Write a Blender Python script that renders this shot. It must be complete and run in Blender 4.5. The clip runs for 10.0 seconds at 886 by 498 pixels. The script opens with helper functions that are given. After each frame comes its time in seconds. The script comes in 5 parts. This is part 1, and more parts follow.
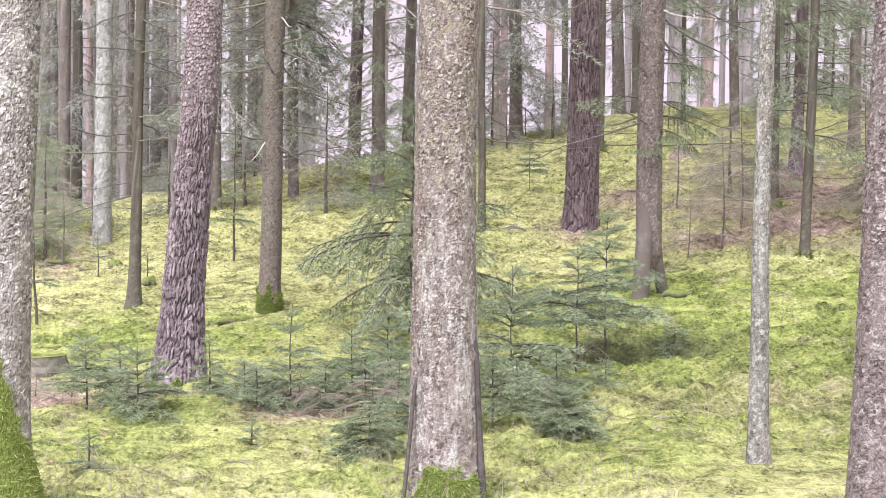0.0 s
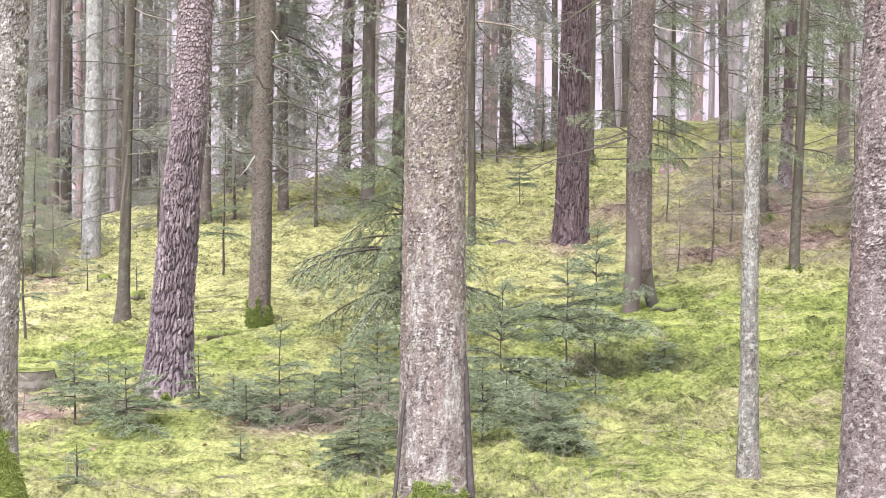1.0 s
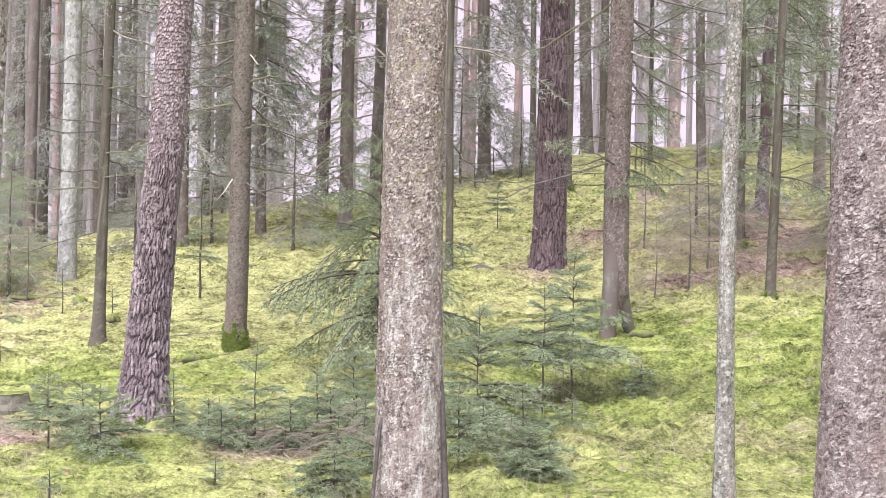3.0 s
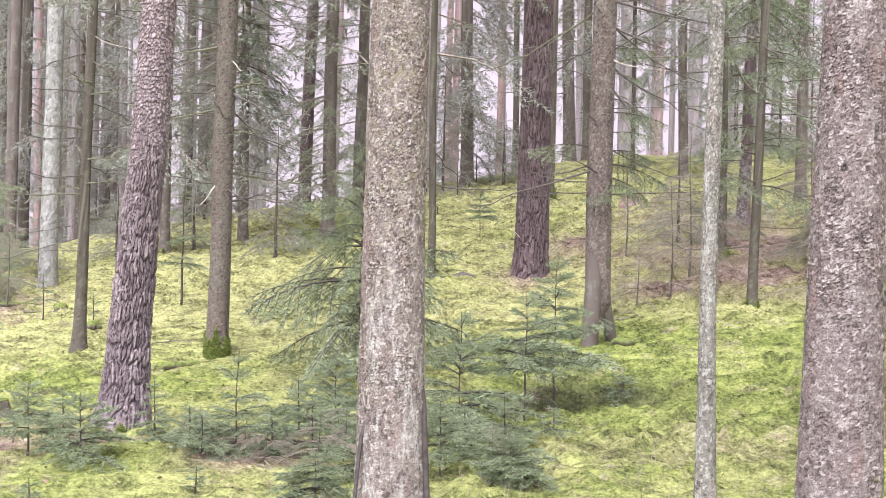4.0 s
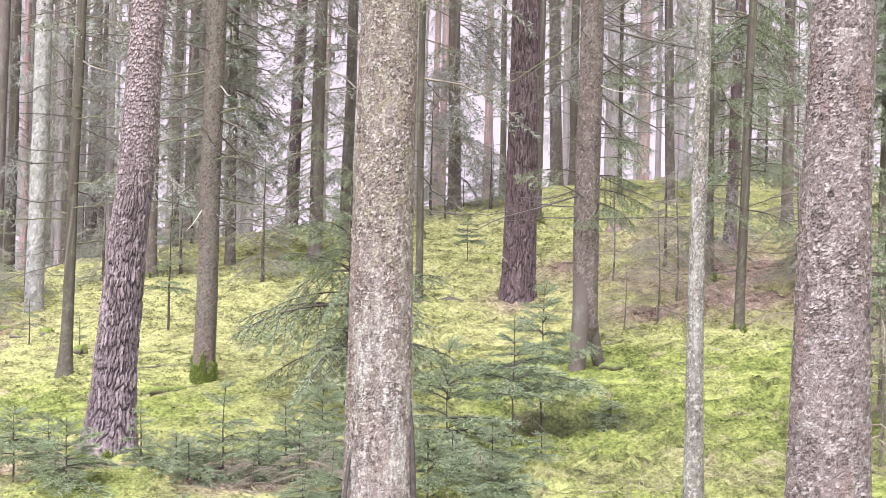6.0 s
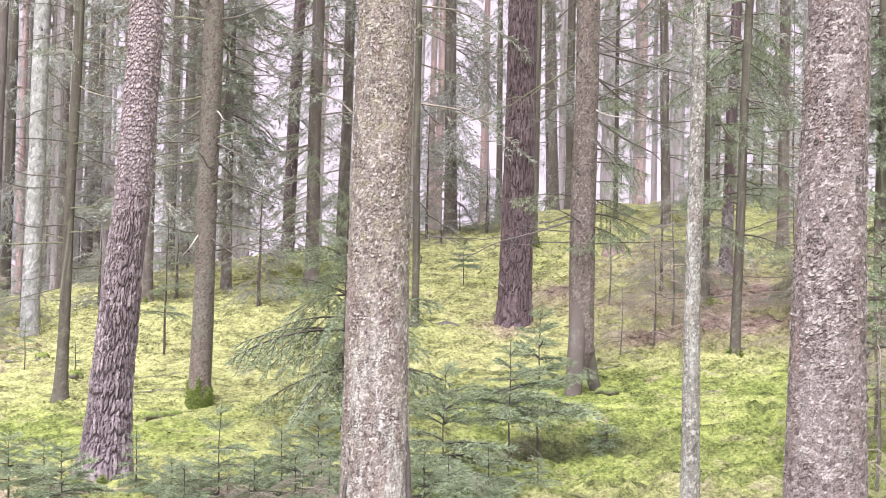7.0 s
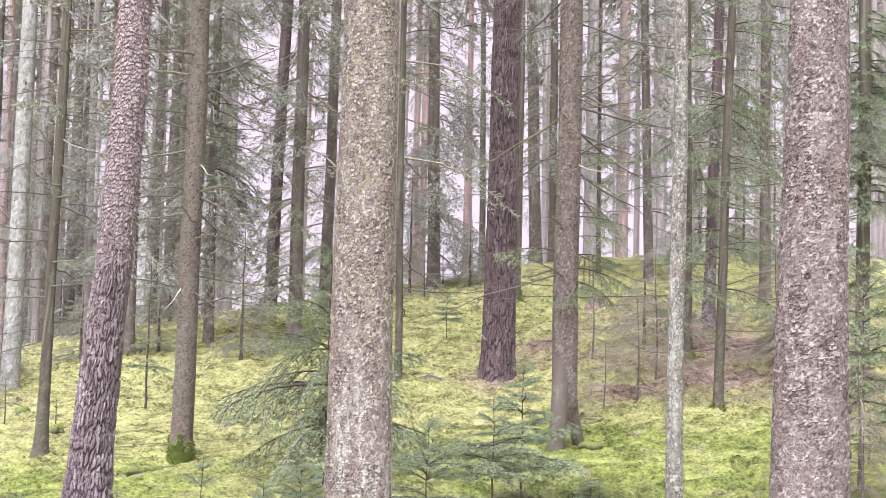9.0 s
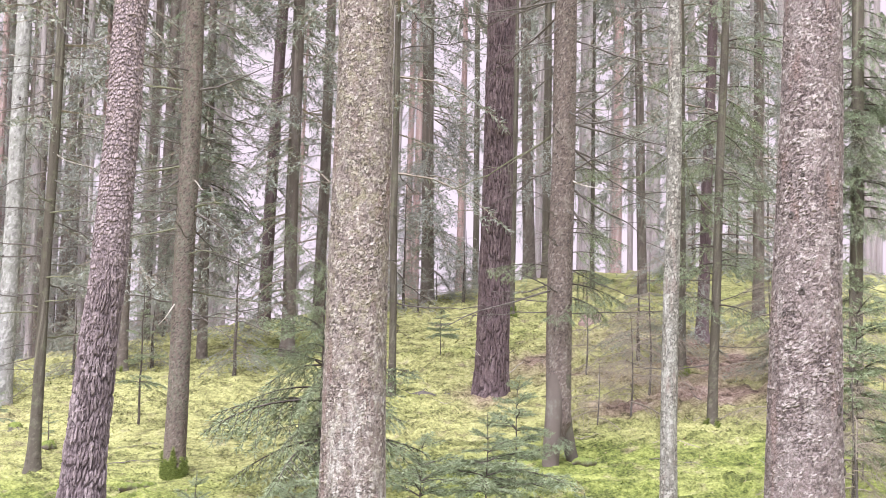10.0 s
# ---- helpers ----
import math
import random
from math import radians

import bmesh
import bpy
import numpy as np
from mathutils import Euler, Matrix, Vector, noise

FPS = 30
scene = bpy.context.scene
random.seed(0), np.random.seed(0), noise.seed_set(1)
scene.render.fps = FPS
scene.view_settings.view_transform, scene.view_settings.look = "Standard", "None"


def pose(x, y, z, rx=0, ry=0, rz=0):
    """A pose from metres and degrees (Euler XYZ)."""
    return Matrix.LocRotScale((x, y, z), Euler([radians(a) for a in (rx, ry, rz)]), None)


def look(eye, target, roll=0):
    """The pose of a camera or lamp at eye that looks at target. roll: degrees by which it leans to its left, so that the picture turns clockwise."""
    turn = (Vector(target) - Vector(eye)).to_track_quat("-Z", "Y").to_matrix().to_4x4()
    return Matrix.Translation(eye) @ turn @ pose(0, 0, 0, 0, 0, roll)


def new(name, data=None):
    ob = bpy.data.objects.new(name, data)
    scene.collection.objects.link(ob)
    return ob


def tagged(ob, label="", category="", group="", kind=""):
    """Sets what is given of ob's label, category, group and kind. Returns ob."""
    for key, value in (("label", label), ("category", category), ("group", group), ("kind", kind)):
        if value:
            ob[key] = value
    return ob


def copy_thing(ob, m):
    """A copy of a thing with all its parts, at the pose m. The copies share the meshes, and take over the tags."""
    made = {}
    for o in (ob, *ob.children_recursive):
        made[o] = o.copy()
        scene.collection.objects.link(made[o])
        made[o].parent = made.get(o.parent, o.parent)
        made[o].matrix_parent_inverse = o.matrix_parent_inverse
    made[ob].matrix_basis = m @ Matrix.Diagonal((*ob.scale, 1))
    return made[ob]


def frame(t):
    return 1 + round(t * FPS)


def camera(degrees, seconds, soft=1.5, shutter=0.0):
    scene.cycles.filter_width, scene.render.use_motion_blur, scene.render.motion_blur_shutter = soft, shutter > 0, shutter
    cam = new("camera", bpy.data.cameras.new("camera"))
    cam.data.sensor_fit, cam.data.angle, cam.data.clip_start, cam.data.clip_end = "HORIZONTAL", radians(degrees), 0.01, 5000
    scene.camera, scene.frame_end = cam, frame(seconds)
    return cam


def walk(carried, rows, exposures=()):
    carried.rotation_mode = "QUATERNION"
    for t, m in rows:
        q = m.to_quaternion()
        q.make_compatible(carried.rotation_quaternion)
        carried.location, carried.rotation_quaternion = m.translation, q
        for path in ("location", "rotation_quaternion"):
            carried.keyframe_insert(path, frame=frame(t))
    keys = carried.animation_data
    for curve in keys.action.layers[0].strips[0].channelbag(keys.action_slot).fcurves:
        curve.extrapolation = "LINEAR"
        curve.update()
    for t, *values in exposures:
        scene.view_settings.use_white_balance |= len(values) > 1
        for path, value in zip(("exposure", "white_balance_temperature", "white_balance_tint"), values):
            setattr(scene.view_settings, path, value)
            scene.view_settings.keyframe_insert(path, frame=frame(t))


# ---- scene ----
EXPOSURE = 1.5
cam = camera(35.5, 10.0, soft=0.9)
PATH = [
    (0.0, pose(-0.000, -0.000, 1.600, 89.000, -1.000, 0.000)),
    (0.5, pose(0.003, 0.005, 1.603, 89.270, -0.952, -0.206)),
    (1.0, pose(0.006, 0.011, 1.604, 89.565, -1.002, -0.397)),
    (1.5, pose(0.008, 0.005, 1.606, 89.865, -1.041, -0.565)),
    (2.0, pose(0.008, 0.011, 1.610, 90.135, -1.089, -0.752)),
    (2.5, pose(0.008, 0.015, 1.610, 90.385, -1.240, -0.989)),
    (4.0, pose(0.013, 0.021, 1.621, 90.879, -1.551, -2.036)),
    (4.5, pose(0.010, 0.019, 1.625, 91.036, -1.575, -2.283)),
    (5.0, pose(0.009, 0.016, 1.629, 91.238, -1.569, -2.422)),
    (5.5, pose(0.008, 0.020, 1.630, 91.519, -1.574, -2.506)),
    (7.0, pose(0.009, 0.013, 1.641, 92.859, -1.530, -2.726)),
    (7.5, pose(0.007, 0.004, 1.644, 93.503, -1.521, -2.848)),
    (8.0, pose(0.004, 0.005, 1.652, 94.088, -1.482, -3.010)),
    (8.5, pose(0.005, 0.001, 1.655, 94.633, -1.519, -3.227)),
    (9.0, pose(0.006, 0.001, 1.659, 95.044, -1.547, -3.430)),
    (9.5, pose(0.004, 0.002, 1.659, 95.395, -1.572, -3.599)),
    (10.0, pose(0.002, 0.001, 1.662, 95.694, -1.579, -3.701)),
]
walk(cam, PATH, exposures=tuple((t, EXPOSURE + e, 5830, 15.5) for t, e in ((0.0, -0.03), (2.5, -0.03), (5.0, 0.0), (7.5, 0.08), (9.0, 0.0), (10.0, -0.02))))

# ---- world and light: a bright overcast winter sky ----
world = bpy.data.worlds.new("overcast_sky")
scene.world = world
world.use_nodes = True
wn = world.node_tree.nodes
wl = world.node_tree.links
sky = wn.new("ShaderNodeTexSky")
sky.sky_type = "NISHITA"
sky.sun_disc = False
sky.sun_elevation = radians(56)
sky.sun_rotation = radians(200)
sky.air_density = 1.0
sky.dust_density = 4.0
soft_sky = wn.new("ShaderNodeHueSaturation")
soft_sky.inputs["Saturation"].default_value = 0.05
wl.new(sky.outputs[0], soft_sky.inputs["Color"])
blush = wn.new("ShaderNodeMix")
blush.data_type, blush.blend_type = "RGBA", "MULTIPLY"
blush.inputs[0].default_value, blush.inputs[7].default_value = 1.0, (1.0, 0.935, 0.925, 1)
wl.new(soft_sky.outputs[0], blush.inputs[6])
wl.new(blush.outputs[2], wn["Background"].inputs[0])
wn["Background"].inputs[1].default_value = 0.095
sun_data = bpy.data.lights.new("sun", "SUN")
sun_data.energy = 2.6
sun_data.angle = radians(60)
sun_data.color = (1.0, 0.96, 0.9)
sun = new("sun", sun_data)
sun.matrix_world = look((-6, -10, 26), (0, 6, 0))

# ---- small numeric tools ----


def lattice(ix, iy, seed=0):
    ix, iy = np.atleast_1d(ix), np.atleast_1d(iy)
    h = (ix.astype(np.int64) * 374761393 + iy.astype(np.int64) * 668265263 + seed * 974634777) & 0xFFFFFFFF
    h = ((h ^ (h >> 13)) * 1274126177) & 0xFFFFFFFF
    h = ((h ^ (h >> 15)) * 1103515245) & 0xFFFFFFFF
    return ((h ^ (h >> 16)) & 0xFFFFFF) / float(0xFFFFFF)


def value_noise(x, y, seed=0):
    """Smooth noise in -1..1 over the plane."""
    x, y = np.asarray(x, float), np.asarray(y, float)
    ix, iy = np.floor(x), np.floor(y)
    fx, fy = x - ix, y - iy
    fx, fy = fx * fx * (3 - 2 * fx), fy * fy * (3 - 2 * fy)
    a = lattice(ix, iy, seed) * (1 - fx) + lattice(ix + 1, iy, seed) * fx
    b = lattice(ix, iy + 1, seed) * (1 - fx) + lattice(ix + 1, iy + 1, seed) * fx
    return 2 * (a * (1 - fy) + b * fy) - 1


def worley(u, v, wrap, seed=0):
    """Cells over a plane that wraps round in u: distances to the two nearest seeds, the nearest cell's number 0..1 and the way to its seed."""
    iu, iv = np.floor(u), np.floor(v)
    f1 = np.full(u.shape, 9.0)
    f2 = np.full(u.shape, 9.0)
    cell = np.zeros(u.shape)
    du1 = np.zeros(u.shape)
    dv1 = np.zeros(u.shape)
    for a in (-1, 0, 1):
        for b in (-1, 0, 1):
            cu, cv = iu + a, iv + b
            wu = np.mod(cu, wrap)
            du = cu + 0.1 + 0.8 * lattice(wu, cv, seed) - u
            dv = cv + 0.1 + 0.8 * lattice(wu, cv, seed + 1) - v
            d = np.sqrt(du * du + dv * dv)
            near = d < f1
            f2 = np.where(near, f1, np.minimum(f2, d))
            cell = np.where(near, lattice(wu, cv, seed + 2), cell)
            du1, dv1 = np.where(near, du, du1), np.where(near, dv, dv1)
            f1 = np.where(near, d, f1)
    return f1, f2, cell, du1, dv1


def soft_ramp(v, w):
    return w * np.log1p(np.exp(np.clip(np.asarray(v, float) / w, -40, 40)))


def land(x, y):
    """The lie of the land: flat in front, a bank that rises to a crest, flat woodland behind."""
    x, y = np.asarray(x, float), np.asarray(y, float)
    foot = 12.3 - 0.28 * np.clip(x, -12, 9)
    crest = np.clip(27.5 + 0.75 * x, 19, 31)
    dip = 0.34 * np.exp(-(((x - 2.05) / 0.75) ** 2 + ((y - 13.75) / 0.42) ** 2)) - 0.13 * np.exp(-(((x + 1.9) / 0.55) ** 2 + ((y - 10.9) / 0.3) ** 2))
    return -dip + 0.225 * (soft_ramp(y - foot, 1.2) - 1.12 * soft_ramp(y - crest, 1.5) + 0.12 * soft_ramp(y - crest - 20, 3.0))


def bumps(x, y):
    """Hummocks of moss and roots under it."""
    far = np.clip((60 - np.hypot(x, y)) / 30, 0, 1)
    z = 0.06 * value_noise(x / 1.7, y / 1.7, 3) + 0.03 * value_noise(x / 0.7, y / 0.7, 4)
    f1, f2, cell, du, dv = worley(x / 0.36 + 0.5 * value_noise(x / 0.4, y / 0.4, 8), y / 0.25 + 0.5 * value_noise(x / 0.4, y / 0.4, 9), 1e6, 40)
    pad = np.clip((f2 - f1) / 0.6, 0, 1)
    pad = pad * pad * (3 - 2 * pad)
    rough = 0.35 + 0.65 * np.clip(value_noise(x / 1.9, y / 1.9, 7) + 0.6, 0, 1)
    z = z + rough * (0.07 * (pad - 0.6) + 0.085 * (cell - 0.5) * pad + 0.05 * value_noise(x / 0.16, y / 0.13, 6)) + 0.012 * value_noise(x / 0.09, y / 0.08, 5)
    return z * far


def ground_z(x, y):
    return float(np.ravel(land(x, y) + bumps(np.asarray(x, float), np.asarray(y, float)))[0])


class Soup:
    """Triangles gathered for one mesh."""

    def __init__(self):
        self.v, self.t, self.m, self.n = [], [], [], 0

    def add(self, verts, tris, mat=0):
        verts, tris = np.asarray(verts, float).reshape(-1, 3), np.asarray(tris, int).reshape(-1, 3)
        self.v.append(verts)
        self.t.append(tris + self.n)
        self.m.append(np.full(len(tris), mat))
        self.n += len(verts)

    def mesh(self, name, mats, smooth=False, fields=None):
        v, t, m = np.concatenate(self.v), np.concatenate(self.t), np.concatenate(self.m)
        me = bpy.data.meshes.new(name)
        me.vertices.add(len(v))
        me.vertices.foreach_set("co", v.ravel())
        me.loops.add(len(t) * 3)
        me.loops.foreach_set("vertex_index", t.ravel())
        me.polygons.add(len(t))
        me.polygons.foreach_set("loop_start", np.arange(0, len(t) * 3, 3))
        me.polygons.foreach_set("material_index", m)
        me.polygons.foreach_set("use_smooth", np.full(len(t), smooth))
        for mat in mats:
            me.materials.append(mat)
        for key, values in (fields or {}).items():
            me.attributes.new(key, "FLOAT", "POINT").data.foreach_set("value", np.asarray(values, float))
        me.update(calc_edges=True)
        me.validate()
        return me


def part(name, mesh, parent=None, label=""):
    ob = new(name, mesh)
    if parent is not None:
        ob.parent = parent
    return tagged(ob, label)


def grid_tris(rows, cols, closed):
    """Triangles of a grid of rows rings with cols points each."""
    r = np.arange(rows - 1)[:, None]
    c = np.arange(cols if closed else cols - 1)[None, :]
    a = r * cols + c
    b = r * cols + (c + 1) % cols
    d, e = a + cols, b + cols
    return np.concatenate([np.stack([a, b, e], -1).reshape(-1, 3), np.stack([a, e, d], -1).reshape(-1, 3)])


def tube(soup, pts, radii, sides, mat=0):
    """A tapered round stick along pts."""
    pts, radii = np.asarray(pts, float), np.asarray(radii, float)
    way = np.gradient(pts, axis=0)
    way /= np.linalg.norm(way, axis=1)[:, None] + 1e-9
    ref = np.where(np.abs(way[:, 2:3]) < 0.9, [[0, 0, 1.0]], [[1.0, 0, 0]])
    s = np.cross(way, ref)
    s /= np.linalg.norm(s, axis=1)[:, None] + 1e-9
    u = np.cross(s, way)
    a = np.linspace(0, 2 * np.pi, sides, endpoint=False)
    ring = s[:, None] * np.cos(a)[None, :, None] + u[:, None] * np.sin(a)[None, :, None]
    soup.add(pts[:, None] + ring * radii[:, None, None], grid_tris(len(pts), sides, True), mat)


def needles(soup, p0, p1, per_metre, length, width, r, mat=1, flat=0.6):
    """Needles all along the twigs from p0 to p1."""
    p0, p1 = np.asarray(p0, float), np.asarray(p1, float)
    span = np.linalg.norm(p1 - p0, axis=1)
    count = np.maximum(3, (span * per_metre).astype(int))
    k = np.repeat(np.arange(len(p0)), count)
    f = r.random(len(k))
    at = p0[k] + (p1 - p0)[k] * f[:, None]
    axis = ((p1 - p0) / (span[:, None] + 1e-9))[k]
    out = r.normal(size=(len(k), 3)) * [1, 1, flat]
    out -= axis * (out * axis).sum(1)[:, None]
    out /= np.linalg.norm(out, axis=1)[:, None] + 1e-9
    way = axis * 0.75 + out * 0.75 + np.array([0, 0, 0.12])
    way /= np.linalg.norm(way, axis=1)[:, None]
    side = np.cross(way, r.normal(size=(len(k), 3)))
    side /= np.linalg.norm(side, axis=1)[:, None] + 1e-9
    ln = length * (0.7 + 0.6 * r.random(len(k)))[:, None]
    v = np.stack([at - side * width / 2, at + side * width / 2, at + way * ln], 1)
    soup.add(v, np.arange(len(k) * 3), mat)


# ---- materials ----
def material(name):
    m = bpy.data.materials.new(name)
    m.use_nodes = True
    nt = m.node_tree
    bsdf = nt.nodes["Principled BSDF"]
    return m, nt.nodes, nt.links, bsdf


def ramp(nodes, links, source, stops):
    r = nodes.new("ShaderNodeValToRGB")
    e = r.color_ramp.elements
    while len(e) < len(stops):
        e.new(0.5)
    for el, (p, c) in zip(e, stops):
        el.position, el.color = p, (*c, 1)
    links.new(source, r.inputs[0])
    return r.outputs[0]


def noise_of(nodes, links, coord, scale, detail=4, rough=0.6, stretch=None):
    n = nodes.new("ShaderNodeTexNoise")
    n.inputs["Scale"].default_value, n.inputs["Detail"].default_value, n.inputs["Roughness"].default_value = scale, detail, rough
    if stretch:
        mp = nodes.new("ShaderNodeMapping")
        mp.inputs["Scale"].default_value = stretch
        links.new(coord, mp.inputs["Vector"])
        coord = mp.outputs[0]
    links.new(coord, n.inputs["Vector"])
    return n.outputs[0]


def mixed(nodes, links, fac, a, b, mode="MIX"):
    m = nodes.new("ShaderNodeMix")
    m.data_type, m.blend_type = "RGBA", mode
    for sock, value in ((m.inputs[0], fac), (m.inputs[6], a), (m.inputs[7], b)):
        if isinstance(value, (int, float)):
            sock.default_value = value
        elif isinstance(value, tuple):
            sock.default_value = (*value, 1)
        else:
            links.new(value, sock)
    return m.outputs[2]


def scaled(nodes, links, source, lo, hi):
    m = nodes.new("ShaderNodeMapRange")
    m.inputs[1].default_value, m.inputs[2].default_value = lo, hi
    links.new(source, m.inputs[0])
    return m.outputs[0]


def bump_of(nodes, links, bsdf, height, distance, strength=1.0):
    b = nodes.new("ShaderNodeBump")
    b.inputs["Distance"].default_value, b.inputs["Strength"].default_value = distance, strength
    links.new(height, b.inputs["Height"])
    links.new(b.outputs[0], bsdf.inputs["Normal"])


def field(nodes, name):
    a = nodes.new("ShaderNodeAttribute")
    a.attribute_name = name
    return a.outputs["Fac"]



def floor_colour(nodes, links, jitter=None):
    """The floor's colours: moss of several greens, dry straw-coloured moss, brown needle litter and painted-in shade.
    """
    co = nodes.new("ShaderNodeTexCoord").outputs["Object"]
    grain = noise_of(nodes, links, co, 30, 6, 0.72, (0.95, 0.85, 1.0))
    clump = noise_of(nodes, links, co, 8.5, 4, 0.65, (0.85, 0.9, 1.0))
    both = nodes.new("ShaderNodeMix")
    both.inputs[0].default_value = 0.4
    links.new(grain, both.inputs[2])
    links.new(clump, both.inputs[3])
    patch = nodes.new("ShaderNodeMath")
    patch.operation = "MULTIPLY_ADD"
    links.new(noise_of(nodes, links, co, 3.4, 4, 0.6, (0.65, 1.0, 1.0)), patch.inputs[0])
    patch.inputs[1].default_value = 0.44
    low = nodes.new("ShaderNodeMath")
    low.operation = "MULTIPLY_ADD"
    links.new(both.outputs[0], low.inputs[0])
    low.inputs[1].default_value, low.inputs[2].default_value = 0.97, -0.205
    links.new(low.outputs[0], patch.inputs[2])
    fine = patch.outputs[0]
    if jitter is not None:
        add = nodes.new("ShaderNodeMath")
        add.operation = "MULTIPLY_ADD"
        links.new(jitter, add.inputs[0])
        add.inputs[1].default_value = 0.10
        off = nodes.new("ShaderNodeMath")
        off.operation = "MULTIPLY_ADD"
        links.new(fine, off.inputs[0])
        off.inputs[1].default_value, off.inputs[2].default_value = 0.90, 0.0
        links.new(off.outputs[0], add.inputs[2])
        fine = add.outputs[0]
    mid = noise_of(nodes, links, co, 2.6, 5, 0.7)
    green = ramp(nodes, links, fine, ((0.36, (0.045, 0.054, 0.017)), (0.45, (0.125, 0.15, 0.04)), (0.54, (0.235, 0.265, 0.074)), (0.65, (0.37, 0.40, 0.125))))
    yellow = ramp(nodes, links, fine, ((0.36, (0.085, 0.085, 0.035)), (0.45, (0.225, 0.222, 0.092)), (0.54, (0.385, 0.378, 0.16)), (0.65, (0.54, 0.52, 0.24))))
    dry = ramp(nodes, links, fine, ((0.36, (0.07, 0.058, 0.038)), (0.46, (0.19, 0.163, 0.095)), (0.55, (0.31, 0.27, 0.165)), (0.66, (0.47, 0.415, 0.30))))
    litter = ramp(nodes, links, fine, ((0.36, (0.06, 0.04, 0.032)), (0.45, (0.17, 0.118, 0.093)), (0.55, (0.31, 0.225, 0.185)), (0.66, (0.48, 0.39, 0.335))))
    # dark green-brown tones for the shade painted on the floor
    floor_shade = ramp(nodes, links, fine, ((0.36, (0.025, 0.026, 0.014)), (0.5, (0.06, 0.065, 0.028)), (0.66, (0.14, 0.15, 0.06))))
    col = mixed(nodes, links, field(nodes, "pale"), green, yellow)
    col = mixed(nodes, links, scaled(nodes, links, mid, 0.55, 0.70), col, dry)
    col = mixed(nodes, links, field(nodes, "litter"), col, litter)
    return mixed(nodes, links, field(nodes, "floor_shade"), col, floor_shade), fine


def bark_material(name, plates, lichen, lichen_amount, plate_bump=0.012, plate_scale=30.0, tall=0.45, patches=3.0, stretch=(1, 1, 1), streaks=0.0, upper=None, split=0.5):
    """Bark whose plates take their tone from the relief's own cells, with lichen and algae, moss at the foot, and
    shade painted into the crevices.
    """
    m, nodes, links, bsdf = material(name)
    co = nodes.new("ShaderNodeTexCoord").outputs["Object"]
    cell = field(nodes, "cell")
    fine = noise_of(nodes, links, co, 60, 5, 0.7)
    broad = noise_of(nodes, links, co, patches, 4, 0.6, stretch)
    mid = noise_of(nodes, links, co, max(14.0, 4.5 * patches), 5, 0.65, stretch)
    tone = nodes.new("ShaderNodeMath")
    tone.operation = "MULTIPLY_ADD"
    links.new(cell, tone.inputs[0])
    tone.inputs[1].default_value = 0.6 if streaks == 0 else 0.75
    half = nodes.new("ShaderNodeMath")
    half.operation = "MULTIPLY"
    links.new(fine, half.inputs[0])
    half.inputs[1].default_value = 0.5 if streaks == 0 else 0.4
    links.new(half.outputs[0], tone.inputs[2])
    stops = (0.30, 0.44, 0.60, 0.74) if streaks == 0 else (0.34, 0.48, 0.64, 0.80)
    base = ramp(nodes, links, tone.outputs[0], ((stops[0], plates[0]), (stops[1], plates[1]), (stops[2], plates[1]), (stops[3], plates[2])))
    patch = nodes.new("ShaderNodeMath")
    patch.operation = "MULTIPLY"
    links.new(scaled(nodes, links, broad, 0.62 - 0.25 * lichen_amount, 0.75), patch.inputs[0])
    links.new(scaled(nodes, links, mid, 0.38, 0.6), patch.inputs[1])
    base = mixed(nodes, links, patch.outputs[0], base, lichen)
    if streaks > 0:
        run = noise_of(nodes, links, co, 13, 5, 0.7, (1, 1, 0.2))
        crust = nodes.new("ShaderNodeMath")
        crust.operation = "MULTIPLY"
        links.new(scaled(nodes, links, run, 0.68 - (0.22 if streaks == 1 else 0.16 * streaks), 0.68), crust.inputs[0])
        links.new(scaled(nodes, links, noise_of(nodes, links, co, 38, 4, 0.7, (1, 1, 0.4)), 0.40, 0.58), crust.inputs[1])
        height = nodes.new("ShaderNodeSeparateXYZ")
        links.new(co, height.inputs[0])
        low = nodes.new("ShaderNodeMapRange")
        links.new(height.outputs["Z"], low.inputs["Value"])
        low.inputs["From Min"].default_value, low.inputs["From Max"].default_value = 1.2, 2.2
        low.inputs["To Min"].default_value, low.inputs["To Max"].default_value = 1.0, 0.15
        near_foot = nodes.new("ShaderNodeMath")
        near_foot.operation = "MULTIPLY"
        links.new(crust.outputs[0], near_foot.inputs[0])
        links.new(low.outputs[0], near_foot.inputs[1])
        base = mixed(nodes, links, near_foot.outputs[0], base, (0.60, 0.58, 0.555) if streaks == 1 else (0.37, 0.325, 0.317) if streaks > 0.92 else (0.5, 0.485, 0.455))
        if streaks < 1:
            low.inputs["To Max"].default_value = 1.0
        algae = nodes.new("ShaderNodeMath")
        algae.operation = "MULTIPLY_ADD"
        links.new(low.outputs[0], algae.inputs[0])
        algae.inputs[1].default_value = -0.12 if streaks == 1 else -0.4
        links.new(noise_of(nodes, links, co, 16, 5, 0.7), algae.inputs[2])
        base = mixed(nodes, links, scaled(nodes, links, algae.outputs[0], 0.46, 0.78), base, (0.34, 0.315, 0.20))
        rust = noise_of(nodes, links, co, 8, 4, 0.65, (1, 1, 0.25))
        base = mixed(nodes, links, scaled(nodes, links, rust, 0.56, 0.76), base, (0.26, 0.175, 0.16))
